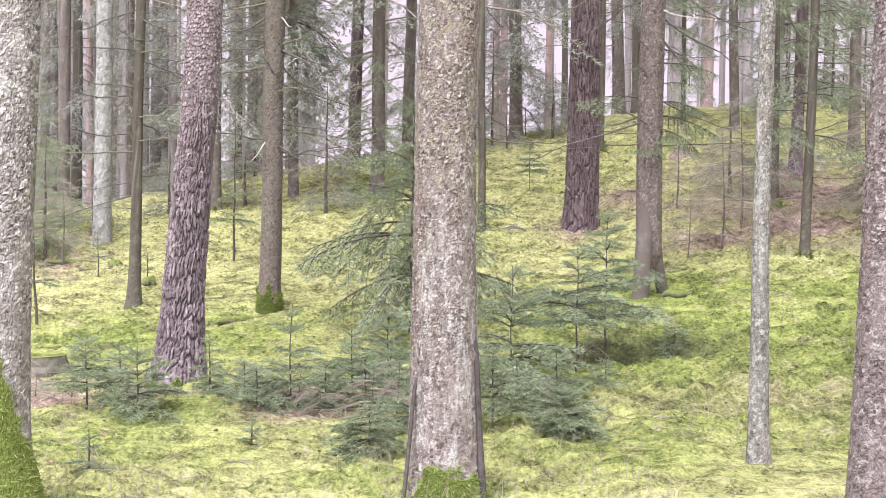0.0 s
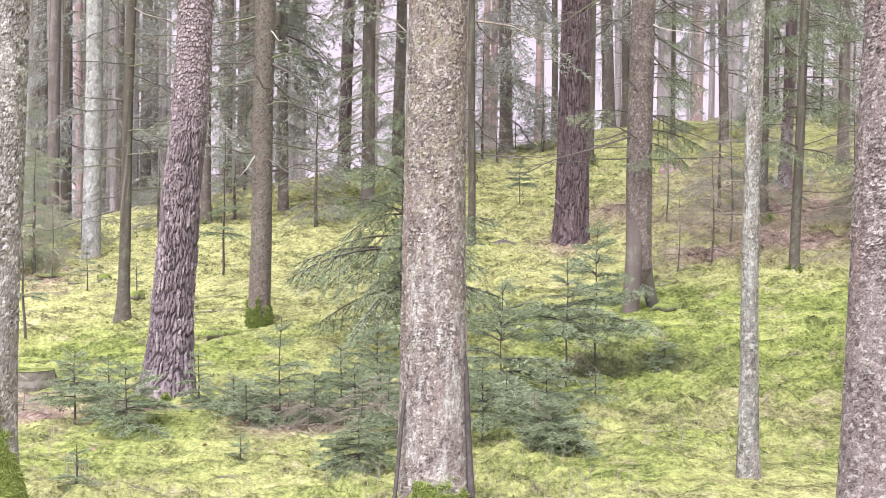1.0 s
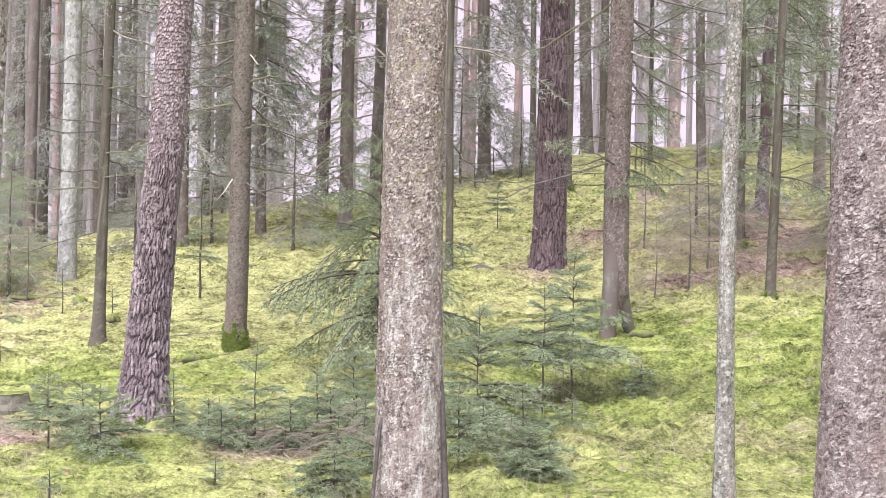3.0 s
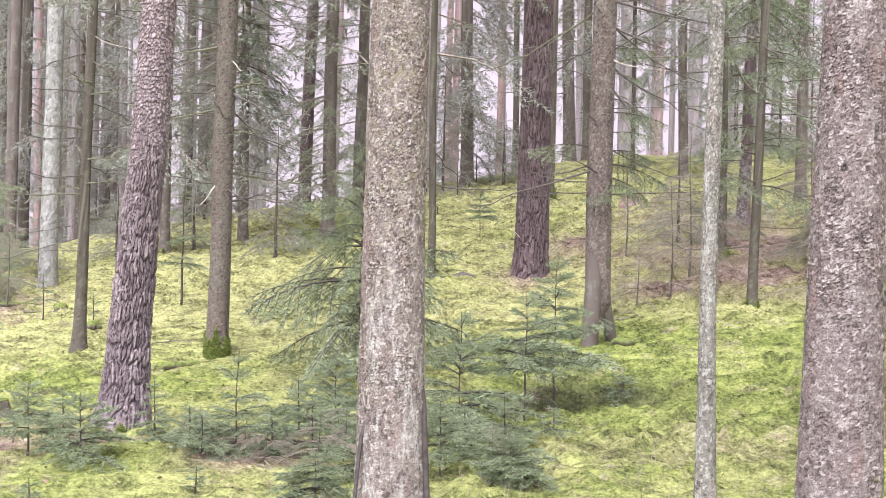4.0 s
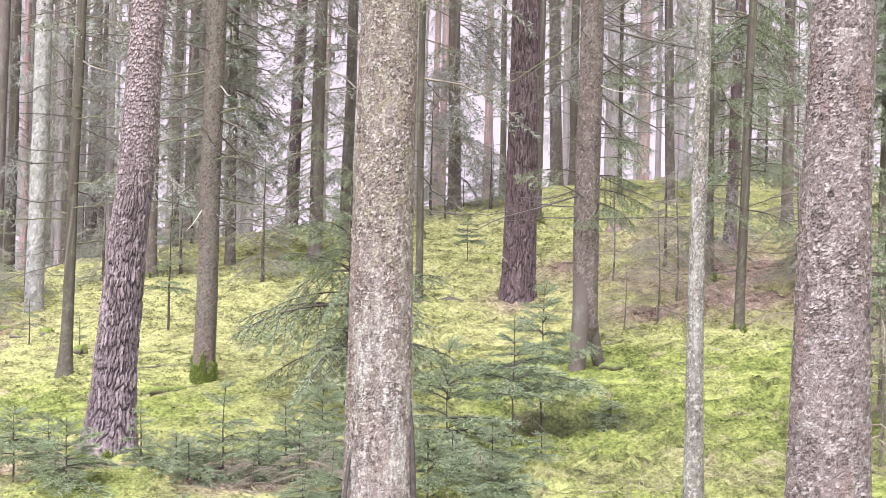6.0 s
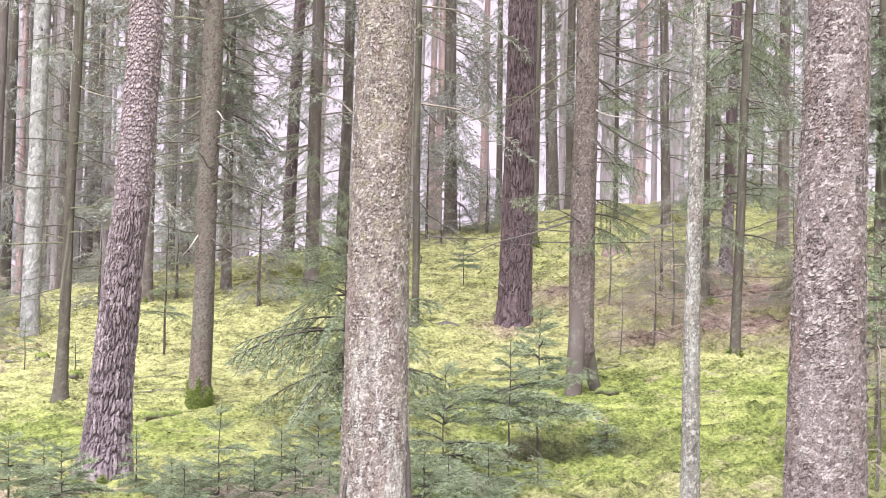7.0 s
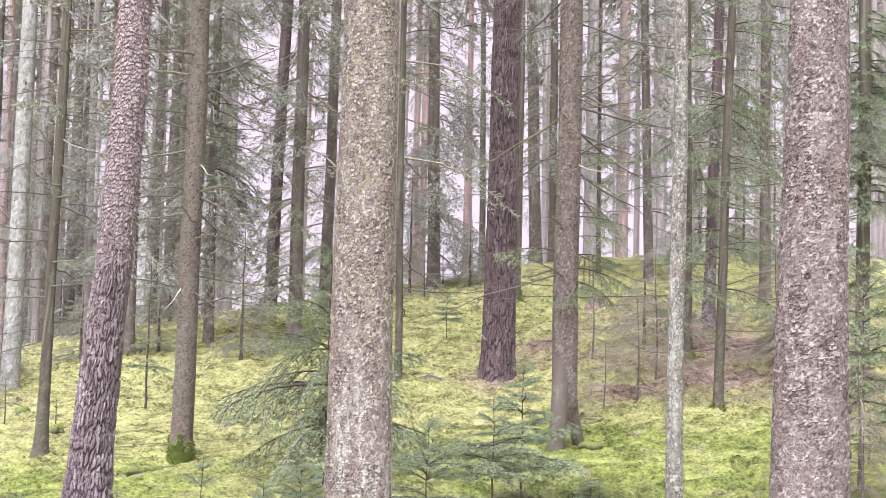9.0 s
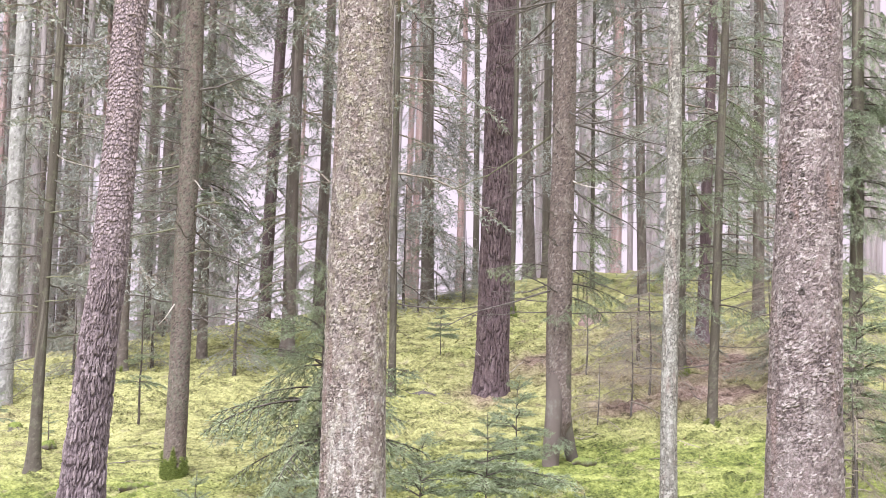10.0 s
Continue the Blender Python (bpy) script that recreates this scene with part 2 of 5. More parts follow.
    if upper is not None:
        above = nodes.new("ShaderNodeSeparateXYZ")
        links.new(co, above.inputs[0])
        flake = nodes.new("ShaderNodeMath")
        flake.operation = "MULTIPLY"
        links.new(scaled(nodes, links, above.outputs["Z"], upper[1], upper[2]), flake.inputs[0])
        links.new(scaled(nodes, links, noise_of(nodes, links, co, 26, 4, 0.6, (1, 1, 0.7)), 0.44, 0.64), flake.inputs[1])
        base = mixed(nodes, links, flake.outputs[0], base, upper[0])
    # crevices turn to darker inner bark, with their shade painted in
    base = mixed(nodes, links, field(nodes, "crevice_shade"), base, tuple(split * c for c in plates[0]))
    green = ramp(nodes, links, fine, ((0.3, (0.10, 0.125, 0.03)), (0.55, (0.21, 0.255, 0.065)), (0.8, (0.33, 0.365, 0.12))))
    base = mixed(nodes, links, field(nodes, "moss"), base, green)
    links.new(base, bsdf.inputs["Base Color"])
    bsdf.inputs["Roughness"].default_value = 0.9
    bsdf.inputs["Specular IOR Level"].default_value = 0.2
    vor = nodes.new("ShaderNodeTexVoronoi")
    vor.feature = "DISTANCE_TO_EDGE"
    vor.inputs["Scale"].default_value = plate_scale
    mp = nodes.new("ShaderNodeMapping")
    mp.inputs["Scale"].default_value = (1, 1, tall)
    links.new(co, mp.inputs["Vector"])
    if streaks > 0.92:
        ragged = nodes.new("ShaderNodeTexNoise")
        ragged.inputs["Scale"].default_value, ragged.inputs["Detail"].default_value = 45, 4
        links.new(mp.outputs[0], ragged.inputs["Vector"])
        shift = nodes.new("ShaderNodeVectorMath")
        shift.operation = "MULTIPLY_ADD"
        links.new(ragged.outputs["Color"], shift.inputs[0])
        shift.inputs[1].default_value = (0.03, 0.03, 0.03)
        links.new(mp.outputs[0], shift.inputs[2])
        links.new(shift.outputs[0], vor.inputs["Vector"])
    else:
        links.new(mp.outputs[0], vor.inputs["Vector"])
    h = nodes.new("ShaderNodeMath")
    h.operation = "ADD"
    links.new(scaled(nodes, links, vor.outputs["Distance"], 0.0, 0.25), h.inputs[0])
    links.new(fine, h.inputs[1])
    bump_of(nodes, links, bsdf, h.outputs[0], plate_bump)
    return m


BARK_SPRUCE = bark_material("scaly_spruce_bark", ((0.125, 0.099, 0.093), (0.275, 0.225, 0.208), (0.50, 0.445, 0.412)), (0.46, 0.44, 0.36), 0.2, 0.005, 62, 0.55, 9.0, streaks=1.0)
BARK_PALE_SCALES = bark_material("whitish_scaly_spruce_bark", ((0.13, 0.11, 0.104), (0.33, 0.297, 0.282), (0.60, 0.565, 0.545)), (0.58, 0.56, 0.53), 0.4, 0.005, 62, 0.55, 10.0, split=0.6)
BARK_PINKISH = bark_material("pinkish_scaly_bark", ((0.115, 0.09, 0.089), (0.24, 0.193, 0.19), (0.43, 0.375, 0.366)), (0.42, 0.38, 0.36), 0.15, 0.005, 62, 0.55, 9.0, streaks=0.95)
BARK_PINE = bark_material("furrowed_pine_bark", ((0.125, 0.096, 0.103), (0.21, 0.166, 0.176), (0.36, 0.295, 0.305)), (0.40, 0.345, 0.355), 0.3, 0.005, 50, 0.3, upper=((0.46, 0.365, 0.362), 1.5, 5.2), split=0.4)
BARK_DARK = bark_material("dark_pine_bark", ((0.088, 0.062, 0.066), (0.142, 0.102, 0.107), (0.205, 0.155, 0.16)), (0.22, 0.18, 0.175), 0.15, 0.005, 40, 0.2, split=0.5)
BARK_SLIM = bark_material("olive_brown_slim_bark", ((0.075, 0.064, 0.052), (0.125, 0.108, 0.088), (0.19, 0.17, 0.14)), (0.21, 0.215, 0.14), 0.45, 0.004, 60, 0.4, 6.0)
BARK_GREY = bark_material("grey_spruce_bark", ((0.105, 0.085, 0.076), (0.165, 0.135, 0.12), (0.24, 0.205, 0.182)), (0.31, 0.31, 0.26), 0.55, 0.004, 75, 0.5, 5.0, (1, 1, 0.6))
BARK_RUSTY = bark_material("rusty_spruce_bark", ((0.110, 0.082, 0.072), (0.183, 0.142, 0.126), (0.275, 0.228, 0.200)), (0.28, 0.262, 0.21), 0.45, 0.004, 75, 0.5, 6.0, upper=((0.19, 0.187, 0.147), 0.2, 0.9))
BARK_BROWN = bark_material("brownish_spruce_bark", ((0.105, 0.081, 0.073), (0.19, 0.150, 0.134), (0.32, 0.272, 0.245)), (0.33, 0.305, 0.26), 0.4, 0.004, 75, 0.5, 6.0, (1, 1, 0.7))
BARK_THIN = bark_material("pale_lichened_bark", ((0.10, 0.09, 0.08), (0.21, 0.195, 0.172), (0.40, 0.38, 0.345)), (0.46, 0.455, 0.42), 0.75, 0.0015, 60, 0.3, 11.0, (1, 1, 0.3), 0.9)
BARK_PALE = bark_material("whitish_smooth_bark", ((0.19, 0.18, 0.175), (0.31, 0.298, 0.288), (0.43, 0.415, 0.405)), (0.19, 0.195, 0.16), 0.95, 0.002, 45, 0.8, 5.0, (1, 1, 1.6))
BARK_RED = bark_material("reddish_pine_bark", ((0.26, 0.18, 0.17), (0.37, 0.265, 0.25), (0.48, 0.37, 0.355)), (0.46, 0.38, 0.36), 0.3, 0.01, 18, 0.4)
# bark of the deep wood, paled: distance haze is put into its colour
BARK_FAR = bark_material("haze_paled_far_bark", ((0.24, 0.205, 0.205), (0.33, 0.29, 0.29), (0.43, 0.39, 0.385)), (0.36, 0.36, 0.32), 0.4, 0.01, 18, 0.4)


def foliage_material(name, stops, rough=0.55):
    m, nodes, links, bsdf = material(name)
    geo = nodes.new("ShaderNodeNewGeometry")
    info = nodes.new("ShaderNodeObjectInfo")
    a = nodes.new("ShaderNodeMath")
    a.operation = "MULTIPLY_ADD"
    links.new(geo.outputs["Random Per Island"], a.inputs[0])
    a.inputs[1].default_value = 0.7
    b = nodes.new("ShaderNodeMath")
    b.operation = "MULTIPLY"
    links.new(info.outputs["Random"], b.inputs[0])
    b.inputs[1].default_value = 0.3
    links.new(b.outputs[0], a.inputs[2])
    links.new(ramp(nodes, links, a.outputs[0], stops), bsdf.inputs["Base Color"])
    bsdf.inputs["Roughness"].default_value = rough
    bsdf.inputs["Specular IOR Level"].default_value = 0.3
    bsdf.inputs["Transmission Weight"].default_value = 0.0
    return m


NEEDLE = foliage_material("blue_green_needles", ((0.0, (0.13, 0.16, 0.092)), (0.5, (0.24, 0.285, 0.168)), (1.0, (0.39, 0.435, 0.275))))
NEEDLE_GREEN = foliage_material("fresh_green_needles", ((0.0, (0.14, 0.172, 0.105)), (0.5, (0.245, 0.295, 0.185)), (1.0, (0.39, 0.45, 0.30))))
# far needles are lighter and greyer, with air haze painted in
NEEDLE_FAR = foliage_material("haze_paled_grey_green_needles", ((0.0, (0.19, 0.20, 0.18)), (0.5, (0.305, 0.32, 0.29)), (1.0, (0.43, 0.445, 0.405))))
NEEDLE_GREY = foliage_material("dull_old_needles", ((0.0, (0.148, 0.156, 0.124)), (0.5, (0.24, 0.255, 0.205)), (1.0, (0.355, 0.37, 0.305))))
TUFT, nodes, links, bsdf = material("moss_fronds")
col, n_fine = floor_colour(nodes, links, nodes.new("ShaderNodeNewGeometry").outputs["Random Per Island"])
links.new(col, bsdf.inputs["Base Color"])
bsdf.inputs["Roughness"].default_value = 0.9
bsdf.inputs["Specular IOR Level"].default_value = 0.15
MOSS_FUR = foliage_material("green_moss_fur", ((0.0, (0.10, 0.125, 0.03)), (0.5, (0.21, 0.255, 0.065)), (1.0, (0.36, 0.40, 0.135))), 0.9)
LEAF = foliage_material("dry_fallen_leaves", ((0.0, (0.19, 0.115, 0.085)), (0.4, (0.26, 0.165, 0.12)), (0.75, (0.36, 0.27, 0.20)), (1.0, (0.46, 0.39, 0.31))), 0.7)
STRAW = foliage_material("dry_grass_and_litter", ((0.0, (0.21, 0.16, 0.105)), (0.4, (0.28, 0.23, 0.145)), (0.7, (0.40, 0.35, 0.23)), (1.0, (0.28, 0.195, 0.145))), 0.8)


def wood_material(name, dark, light):
    m, nodes, links, bsdf = material(name)
    co = nodes.new("ShaderNodeTexCoord").outputs["Object"]
    n = noise_of(nodes, links, co, 25, 5, 0.7)
    links.new(ramp(nodes, links, n, ((0.3, dark), (0.7, light))), bsdf.inputs["Base Color"])
    bsdf.inputs["Roughness"].default_value = 0.85
    bump_of(nodes, links, bsdf, n, 0.004)
    return m


TWIG = wood_material("dead_twig_wood", (0.07, 0.058, 0.052), (0.18, 0.155, 0.14))
TWIG_MOSSY = wood_material("mossy_dead_wood", (0.10, 0.095, 0.06), (0.25, 0.25, 0.165))
TWIG_BARE = wood_material("bleached_bare_wood", (0.38, 0.33, 0.29), (0.62, 0.57, 0.52))
TWIG_FINE = wood_material("fine_dead_twigs", (0.19, 0.155, 0.125), (0.38, 0.325, 0.265))
STEM = wood_material("young_stem_bark", (0.05, 0.04, 0.034), (0.13, 0.105, 0.09))
KNOT = wood_material("dark_knot_wood", (0.04, 0.032, 0.03), (0.11, 0.09, 0.085))
CUT_WOOD = wood_material("weathered_cut_wood", (0.20, 0.13, 0.08), (0.42, 0.30, 0.20))

# ---- ground ----
ground_mat, nodes, links, bsdf = material("mossy_forest_floor")
col, n_fine = floor_colour(nodes, links)
links.new(col, bsdf.inputs["Base Color"])
bsdf.inputs["Roughness"].default_value = 0.95
bsdf.inputs["Specular IOR Level"].default_value = 0.15
tufts = nodes.new("ShaderNodeMath")
tufts.operation = "MULTIPLY_ADD"
floor_co = nodes.new("ShaderNodeTexCoord").outputs["Object"]
links.new(noise_of(nodes, links, floor_co, 55, 3, 0.6, (1.0, 0.8, 1.0)), tufts.inputs[0])
tufts.inputs[1].default_value = 0.7
links.new(noise_of(nodes, links, floor_co, 16, 3, 0.6, (0.9, 0.9, 1.0)), tufts.inputs[2])
bump_of(nodes, links, bsdf, tufts.outputs[0], 0.032)


def litter_amount(x, y):
    """Where needles and dead leaves cover the moss."""
    spots = ((5.2, 20.5, 1.9, 2.6), (-3.25, 11.6, 0.55, 0.7, 1.9), (-1.65, 11.35, 0.4, 0.3, 1.9), (-1.05, 11.0, 0.55, 0.35, 1.8), (-3.5, 12.5, 0.4, 0.3, 1.6), (-0.8, 11.1, 1.2, 0.6), (-1.5, 11.8, 0.7, 0.5), (3.6, 18.0, 0.7, 0.6), (4.6, 18.4, 1.3, 1.1), (3.0, 20.6, 0.8, 1.2), (-5.5, 18.5, 1.2, 1.0), (1.75, 18.6, 0.5, 0.6), (3.0, 11.7, 1.6, 0.8, 0.62), (-2.4, 11.6, 0.7, 0.4))
    a = np.zeros(np.shape(x))
    for sx, sy, rx, ry, *strong in spots:
        a = np.maximum(a, (strong[0] if strong else 1.25) * np.exp(-(((x - sx) / rx) ** 2 + ((y - sy) / ry) ** 2)))
    a = a * (0.75 + 0.6 * value_noise(x / 0.45, y / 0.45, 11)) + 0.3 * np.clip(value_noise(x / 1.3, y / 1.3, 12) - 0.35, 0, 1)
    past = soft_ramp(y - 27.5 - 0.75 * np.clip(x, -10, 5), 1.0) / 6
    return np.clip(np.maximum(a * 0.95 - 0.12, np.clip(past, 0, 0.8)), 0, 1)


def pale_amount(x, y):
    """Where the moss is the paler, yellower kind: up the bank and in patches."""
    # greener moss; the first patch also carries the bank face's shade in its colour
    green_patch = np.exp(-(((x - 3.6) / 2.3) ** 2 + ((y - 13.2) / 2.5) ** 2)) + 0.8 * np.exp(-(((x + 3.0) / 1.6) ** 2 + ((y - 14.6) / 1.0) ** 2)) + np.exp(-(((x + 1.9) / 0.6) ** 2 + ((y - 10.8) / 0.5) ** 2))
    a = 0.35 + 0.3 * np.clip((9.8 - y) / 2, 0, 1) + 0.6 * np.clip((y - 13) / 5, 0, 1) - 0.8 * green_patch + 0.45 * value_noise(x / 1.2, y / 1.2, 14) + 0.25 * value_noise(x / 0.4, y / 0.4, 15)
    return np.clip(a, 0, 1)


def floor_shade_amount(x, y):
    """Shade painted into the floor's colour: in the hollow, under the thicket and on the right bank."""
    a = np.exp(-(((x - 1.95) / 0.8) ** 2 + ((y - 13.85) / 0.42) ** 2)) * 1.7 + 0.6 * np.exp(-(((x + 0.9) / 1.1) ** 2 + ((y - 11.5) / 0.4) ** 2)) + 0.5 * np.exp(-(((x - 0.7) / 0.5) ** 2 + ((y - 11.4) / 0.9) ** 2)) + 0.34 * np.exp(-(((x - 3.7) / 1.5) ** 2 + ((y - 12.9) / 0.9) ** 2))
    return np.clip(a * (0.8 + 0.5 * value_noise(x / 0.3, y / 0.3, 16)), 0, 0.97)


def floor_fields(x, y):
    return {"litter": litter_amount(x, y).ravel(), "pale": pale_amount(x, y).ravel(), "floor_shade": floor_shade_amount(x, y).ravel()}


def spaced(lo, hi, step, grow, far):
    mid = list(np.arange(lo, hi, step))
    out, d, p = [], step, hi
    while p < far:
        out.append(p)
        d *= grow
        p += d
    back, d, p = [], step, lo
    while p > -far:
        d *= grow
        p -= d
        back.append(p)
    return np.array(back[::-1] + mid + out)


gx = spaced(-7.0, 8.0, 0.075, 1.25, 450)
gy = spaced(6.4, 27.0, 0.06, 1.06, 450)
X, Y = np.meshgrid(gx, gy)
ground_soup = Soup()
ground_soup.add(np.stack([X, Y, land(X, Y) + bumps(X, Y)], -1), grid_tris(len(gy), len(gx), False))
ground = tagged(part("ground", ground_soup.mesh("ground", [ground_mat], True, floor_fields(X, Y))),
                "mossy yellow-green forest floor rising to a low crest", "ground", kind="structure")


def scatter(name, n, box, h, w, mat, label, seed, keep=None, lean=0.5):
    """Upright fronds or blades rooted in the ground: one loose mass."""
    r = np.random.default_rng(seed)
    x, y = r.uniform(box[0], box[1], n), box[2] * (box[3] / box[2]) ** r.random(n)
    ok = np.abs(x - 0.0) < 0.36 * y + 1.2
    if keep is not None:
        ok &= keep(x, y, r)
    x, y = x[ok], y[ok]
    n = len(x)
    at = np.stack([x, y, land(x, y) + bumps(x, y) - 0.006], 1)
    size = (0.5 + 1.0 * r.random(n) ** 2) * (y / box[2]) ** 0.7
    a = r.uniform(0, 2 * np.pi, n)
    side = np.stack([np.cos(a), np.sin(a), 0 * a], 1) * (w * size / 2)[:, None]
    tip = np.stack([r.normal(size=n) * lean, r.normal(size=n) * lean, np.ones(n)], 1)
    tip *= (h * size / np.linalg.norm(tip, axis=1))[:, None]
    s = Soup()
    s.add(np.stack([at - side, at + side, at + tip], 1), np.arange(n * 3))
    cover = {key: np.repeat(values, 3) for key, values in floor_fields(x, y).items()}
    return tagged(part(name, s.mesh(name, [mat], False, cover)), label, "ground cover", kind="stuff")


mossy = lambda x, y, r: r.random(len(x)) > 1.1 * litter_amount(x, y)
scatter("moss_fronds", 210000, (-5.5, 6.5, 6.6, 24.0), 0.012, 0.0135, TUFT, "short feathery yellow-green moss covering the ground", 21, mossy, 1.3)
dry = lambda x, y, r: r.random(len(x)) < 0.12 + 0.9 * litter_amount(x, y) + 0.5 * np.clip(value_noise(x / 0.8, y / 0.8, 31), 0, 1)
scatter("dry_grass", 15000, (-6, 7.5, 6.4, 22.0), 0.034, 0.0045, STRAW, "dry straw-coloured grass and needle litter in the moss", 22, dry, 1.3)


# ---- trees ----
def thing(name, x, y, label, category, group=""):
    ob = new(name)
    ob.location = (x, y, ground_z(x, y) - 0.04)
    return tagged(ob, label, category, group)


def trunk_mesh(radius, height, lean, mat, style, fine_to, step, r, flare=0.3, moss_h=0.0, moss_side=None, lean_y=0.0, roots=5, stilt=0.0, cells=None, bend=((0, 0),), cone=0.0, swell=0.0, flaky_from=50.0):
    """A tapered trunk with its root flare and the relief of its bark."""
    zs, z, d = [-0.25], -0.25, step
    while z < fine_to:
        z += step
        zs.append(z)
    while z < height:
        d = min(d * 1.3, 0.8)
        z += d
        zs.append(z)
    z = np.array(zs)[:, None]
    front = np.linspace(-np.pi / 2 - 1.75, -np.pi / 2 + 1.75, max(9, int(3.5 * radius / step)))
    rear = np.linspace(front[-1], front[0] + 2 * np.pi, max(6, int(2.8 * radius / step / 6)) + 1)[1:-1]
    ang = np.concatenate([front, rear])[None, :]
    cols = ang.shape[1]
    seed = int(r.integers(1, 9999))
    taper = np.clip(1.04 - 0.55 * (z / height) - 0.45 * np.clip(z / height, 0, 1) ** 3, 0.03, 2)
    lobe = 0.0
    for k in range(roots):
        lobe = lobe + r.uniform(0.5, 1) * np.exp(4.5 * (np.cos(ang - r.uniform(0, 6.28)) - 1))
    up = np.clip(z, -0.2, 50)
    rad = radius * (taper + cone * np.clip(1 - z / 4, 0, 1) + swell * np.exp(-up / 0.8) + flare * (0.3 + 1.1 * lobe) * np.exp(-up / 0.17) + 0.3 * flare * np.exp(-up / 0.8))
    if stilt > 0:
        rad = rad * np.clip(0.1 + 0.9 * (z - 0.12) / stilt, 0.1, 1)
    rad = rad + radius * 0.04 * value_noise(np.cos(ang) * 2 + 7, z * 1.1 + np.sin(ang) * 2, seed)
    size = cells or {"scale": (0.0155, 0.023), "plate": (0.036, 0.085), "smooth": (0.022, 0.05)}[style]
    wrap = max(4, round(2 * np.pi * radius / size[0]))
    u = np.broadcast_to(ang / (2 * np.pi) * wrap, rad.shape) + 0.25 * value_noise(ang * wrap / 3, z / 0.05, seed + 5)
    climb = np.log(np.exp(np.clip(z, -1, 30)) + (0.25 if style == "scale" else 0.0)) / size[1]
    v = np.broadcast_to(climb, rad.shape) + 0.35 * value_noise(np.cos(ang) * radius / 0.03, z / 0.06 + np.sin(ang) * radius / 0.03, seed + 6)
    if style == "scale":
        u = u + 0.36 * value_noise(u * 1.9, v * 1.9, seed + 51)
        v = v + 0.36 * value_noise(u * 1.9 + 40, v * 1.9, seed + 52)
    f1, f2, cell, du, dv = worley(u, v, wrap, seed)
    gap = np.clip((f2 - f1) / 0.2, 0, 1)
    # how dark each crevice between plates is painted
    crevice_shade = np.zeros(rad.shape)
    if style == "scale":
        grow = size[0] / 0.0155
        flaky = np.clip(0.28 + 0.45 * np.clip((z - 0.5) / 1.3, 0, 1) + 0.6 * value_noise(np.broadcast_to(ang, rad.shape) * radius / 0.07, np.broadcast_to(z, rad.shape) / 0.16, seed + 41), 0.15, 1.2)
        relief = 0.72 * flaky * grow ** 0.5 * (gap * (0.0065 * (cell - 0.3) ** 3 * 4 + 0.0026 * dv + 0.0024 * du * np.sign(cell - 0.5)) - 0.0032 * (1 - gap))
        g1, g2, small, gu, gv = worley(u * 2 + 0.3, v * 2 + 0.7, 2 * wrap, seed + 60)
        relief = relief + 0.6 * flaky * np.clip((g2 - g1) / 0.25, 0, 1) * (0.0045 * (small - 0.4) + 0.0018 * gv)
        cell = 0.62 * cell + 0.38 * small
        crevice_shade = np.clip((1 - gap) * (0.35 + 0.65 * flaky), 0, 1) * (0.95 if step < 0.0185 else 0.3)
    elif style == "plate":
        across, up_z = np.broadcast_to(ang, rad.shape) * radius, np.broadcast_to(z, rad.shape)
        sway_u = 0.55 * value_noise(across / 0.09, up_z / 0.13, seed + 21) + 0.16 * value_noise(across / 0.03, up_z / 0.05, seed + 24)
        f1, f2, cell, du, dv = worley(np.broadcast_to(ang / (2 * np.pi) * wrap, rad.shape) + sway_u, up_z / size[1] + 0.25 * value_noise(across / 0.04, up_z / 0.12, seed + 25), wrap, seed)
        plate = np.clip((f2 - f1) / 0.3, 0, 1) ** 0.7
        g1, g2, small, gu, gv = worley(u * size[0] / 0.024, up_z / 0.038 + 0.3 * value_noise(across / 0.02, up_z / 0.03, seed + 26), round(wrap * size[0] / 0.024), seed + 60)
        chip = np.clip((g2 - g1) / 0.25, 0, 1)
        thin = np.clip((up_z - flaky_from) / 1.3 + 0.5 * value_noise(across / 0.1, up_z / 0.2, seed + 27), 0, 1)
        relief = (1 - thin) * (0.023 * (plate - 1) + plate * (0.010 * (cell - 0.5) + 0.007 * (small - 0.5) * chip + 0.004 * gv)) + thin * (0.005 * (chip - 1) + chip * (0.009 * (small - 0.5) + 0.011 * gv) - 0.004)
        crevice_shade = np.clip((1 - thin) * 1.1 * (1 - plate) + thin * 0.8 * (1 - chip), 0, 1) * 0.9
        cell = (1 - thin) * (0.6 * cell + 0.4 * small) + thin * (0.25 + 0.75 * small)
    else:
        relief = 0.0015 * value_noise(np.broadcast_to(ang, rad.shape) * radius / 0.03, v, seed + 30)
    relief = relief * np.clip(radius / 0.12, 0.3, 1) * (0.45 if step > 0.0185 else 1.0)
    rad = rad + relief
    sway = np.interp(z, [p[0] for p in bend], [p[1] for p in bend]) + 0.006 * np.sin(z * 0.9 + r.uniform(0, 6)) + 0.004 * np.sin(z * 2.1 + r.uniform(0, 6))
    px = rad * np.cos(ang) + lean * z + sway
    py = rad * np.sin(ang) + lean_y * z
    moss = np.zeros(rad.shape)
    if moss_h > 0:
        edge = moss_h * (0.85 + 0.6 * value_noise(np.cos(ang) * 2.4, np.sin(ang) * 2.4 + z / 0.25, seed + 9))
        if moss_side is not None:
            edge = edge * np.clip(0.25 + 0.9 * (0.5 + 0.5 * np.cos(ang - moss_side)) ** 1.5, 0, 1.2)
        moss = np.clip((edge - z) / 0.08 + 0.9 * value_noise(ang * radius / 0.035, z / 0.04, seed + 8), 0, 1)
        px = px + moss * 0.012 * np.cos(ang)
        py = py + moss * 0.012 * np.sin(ang)
    s = Soup()
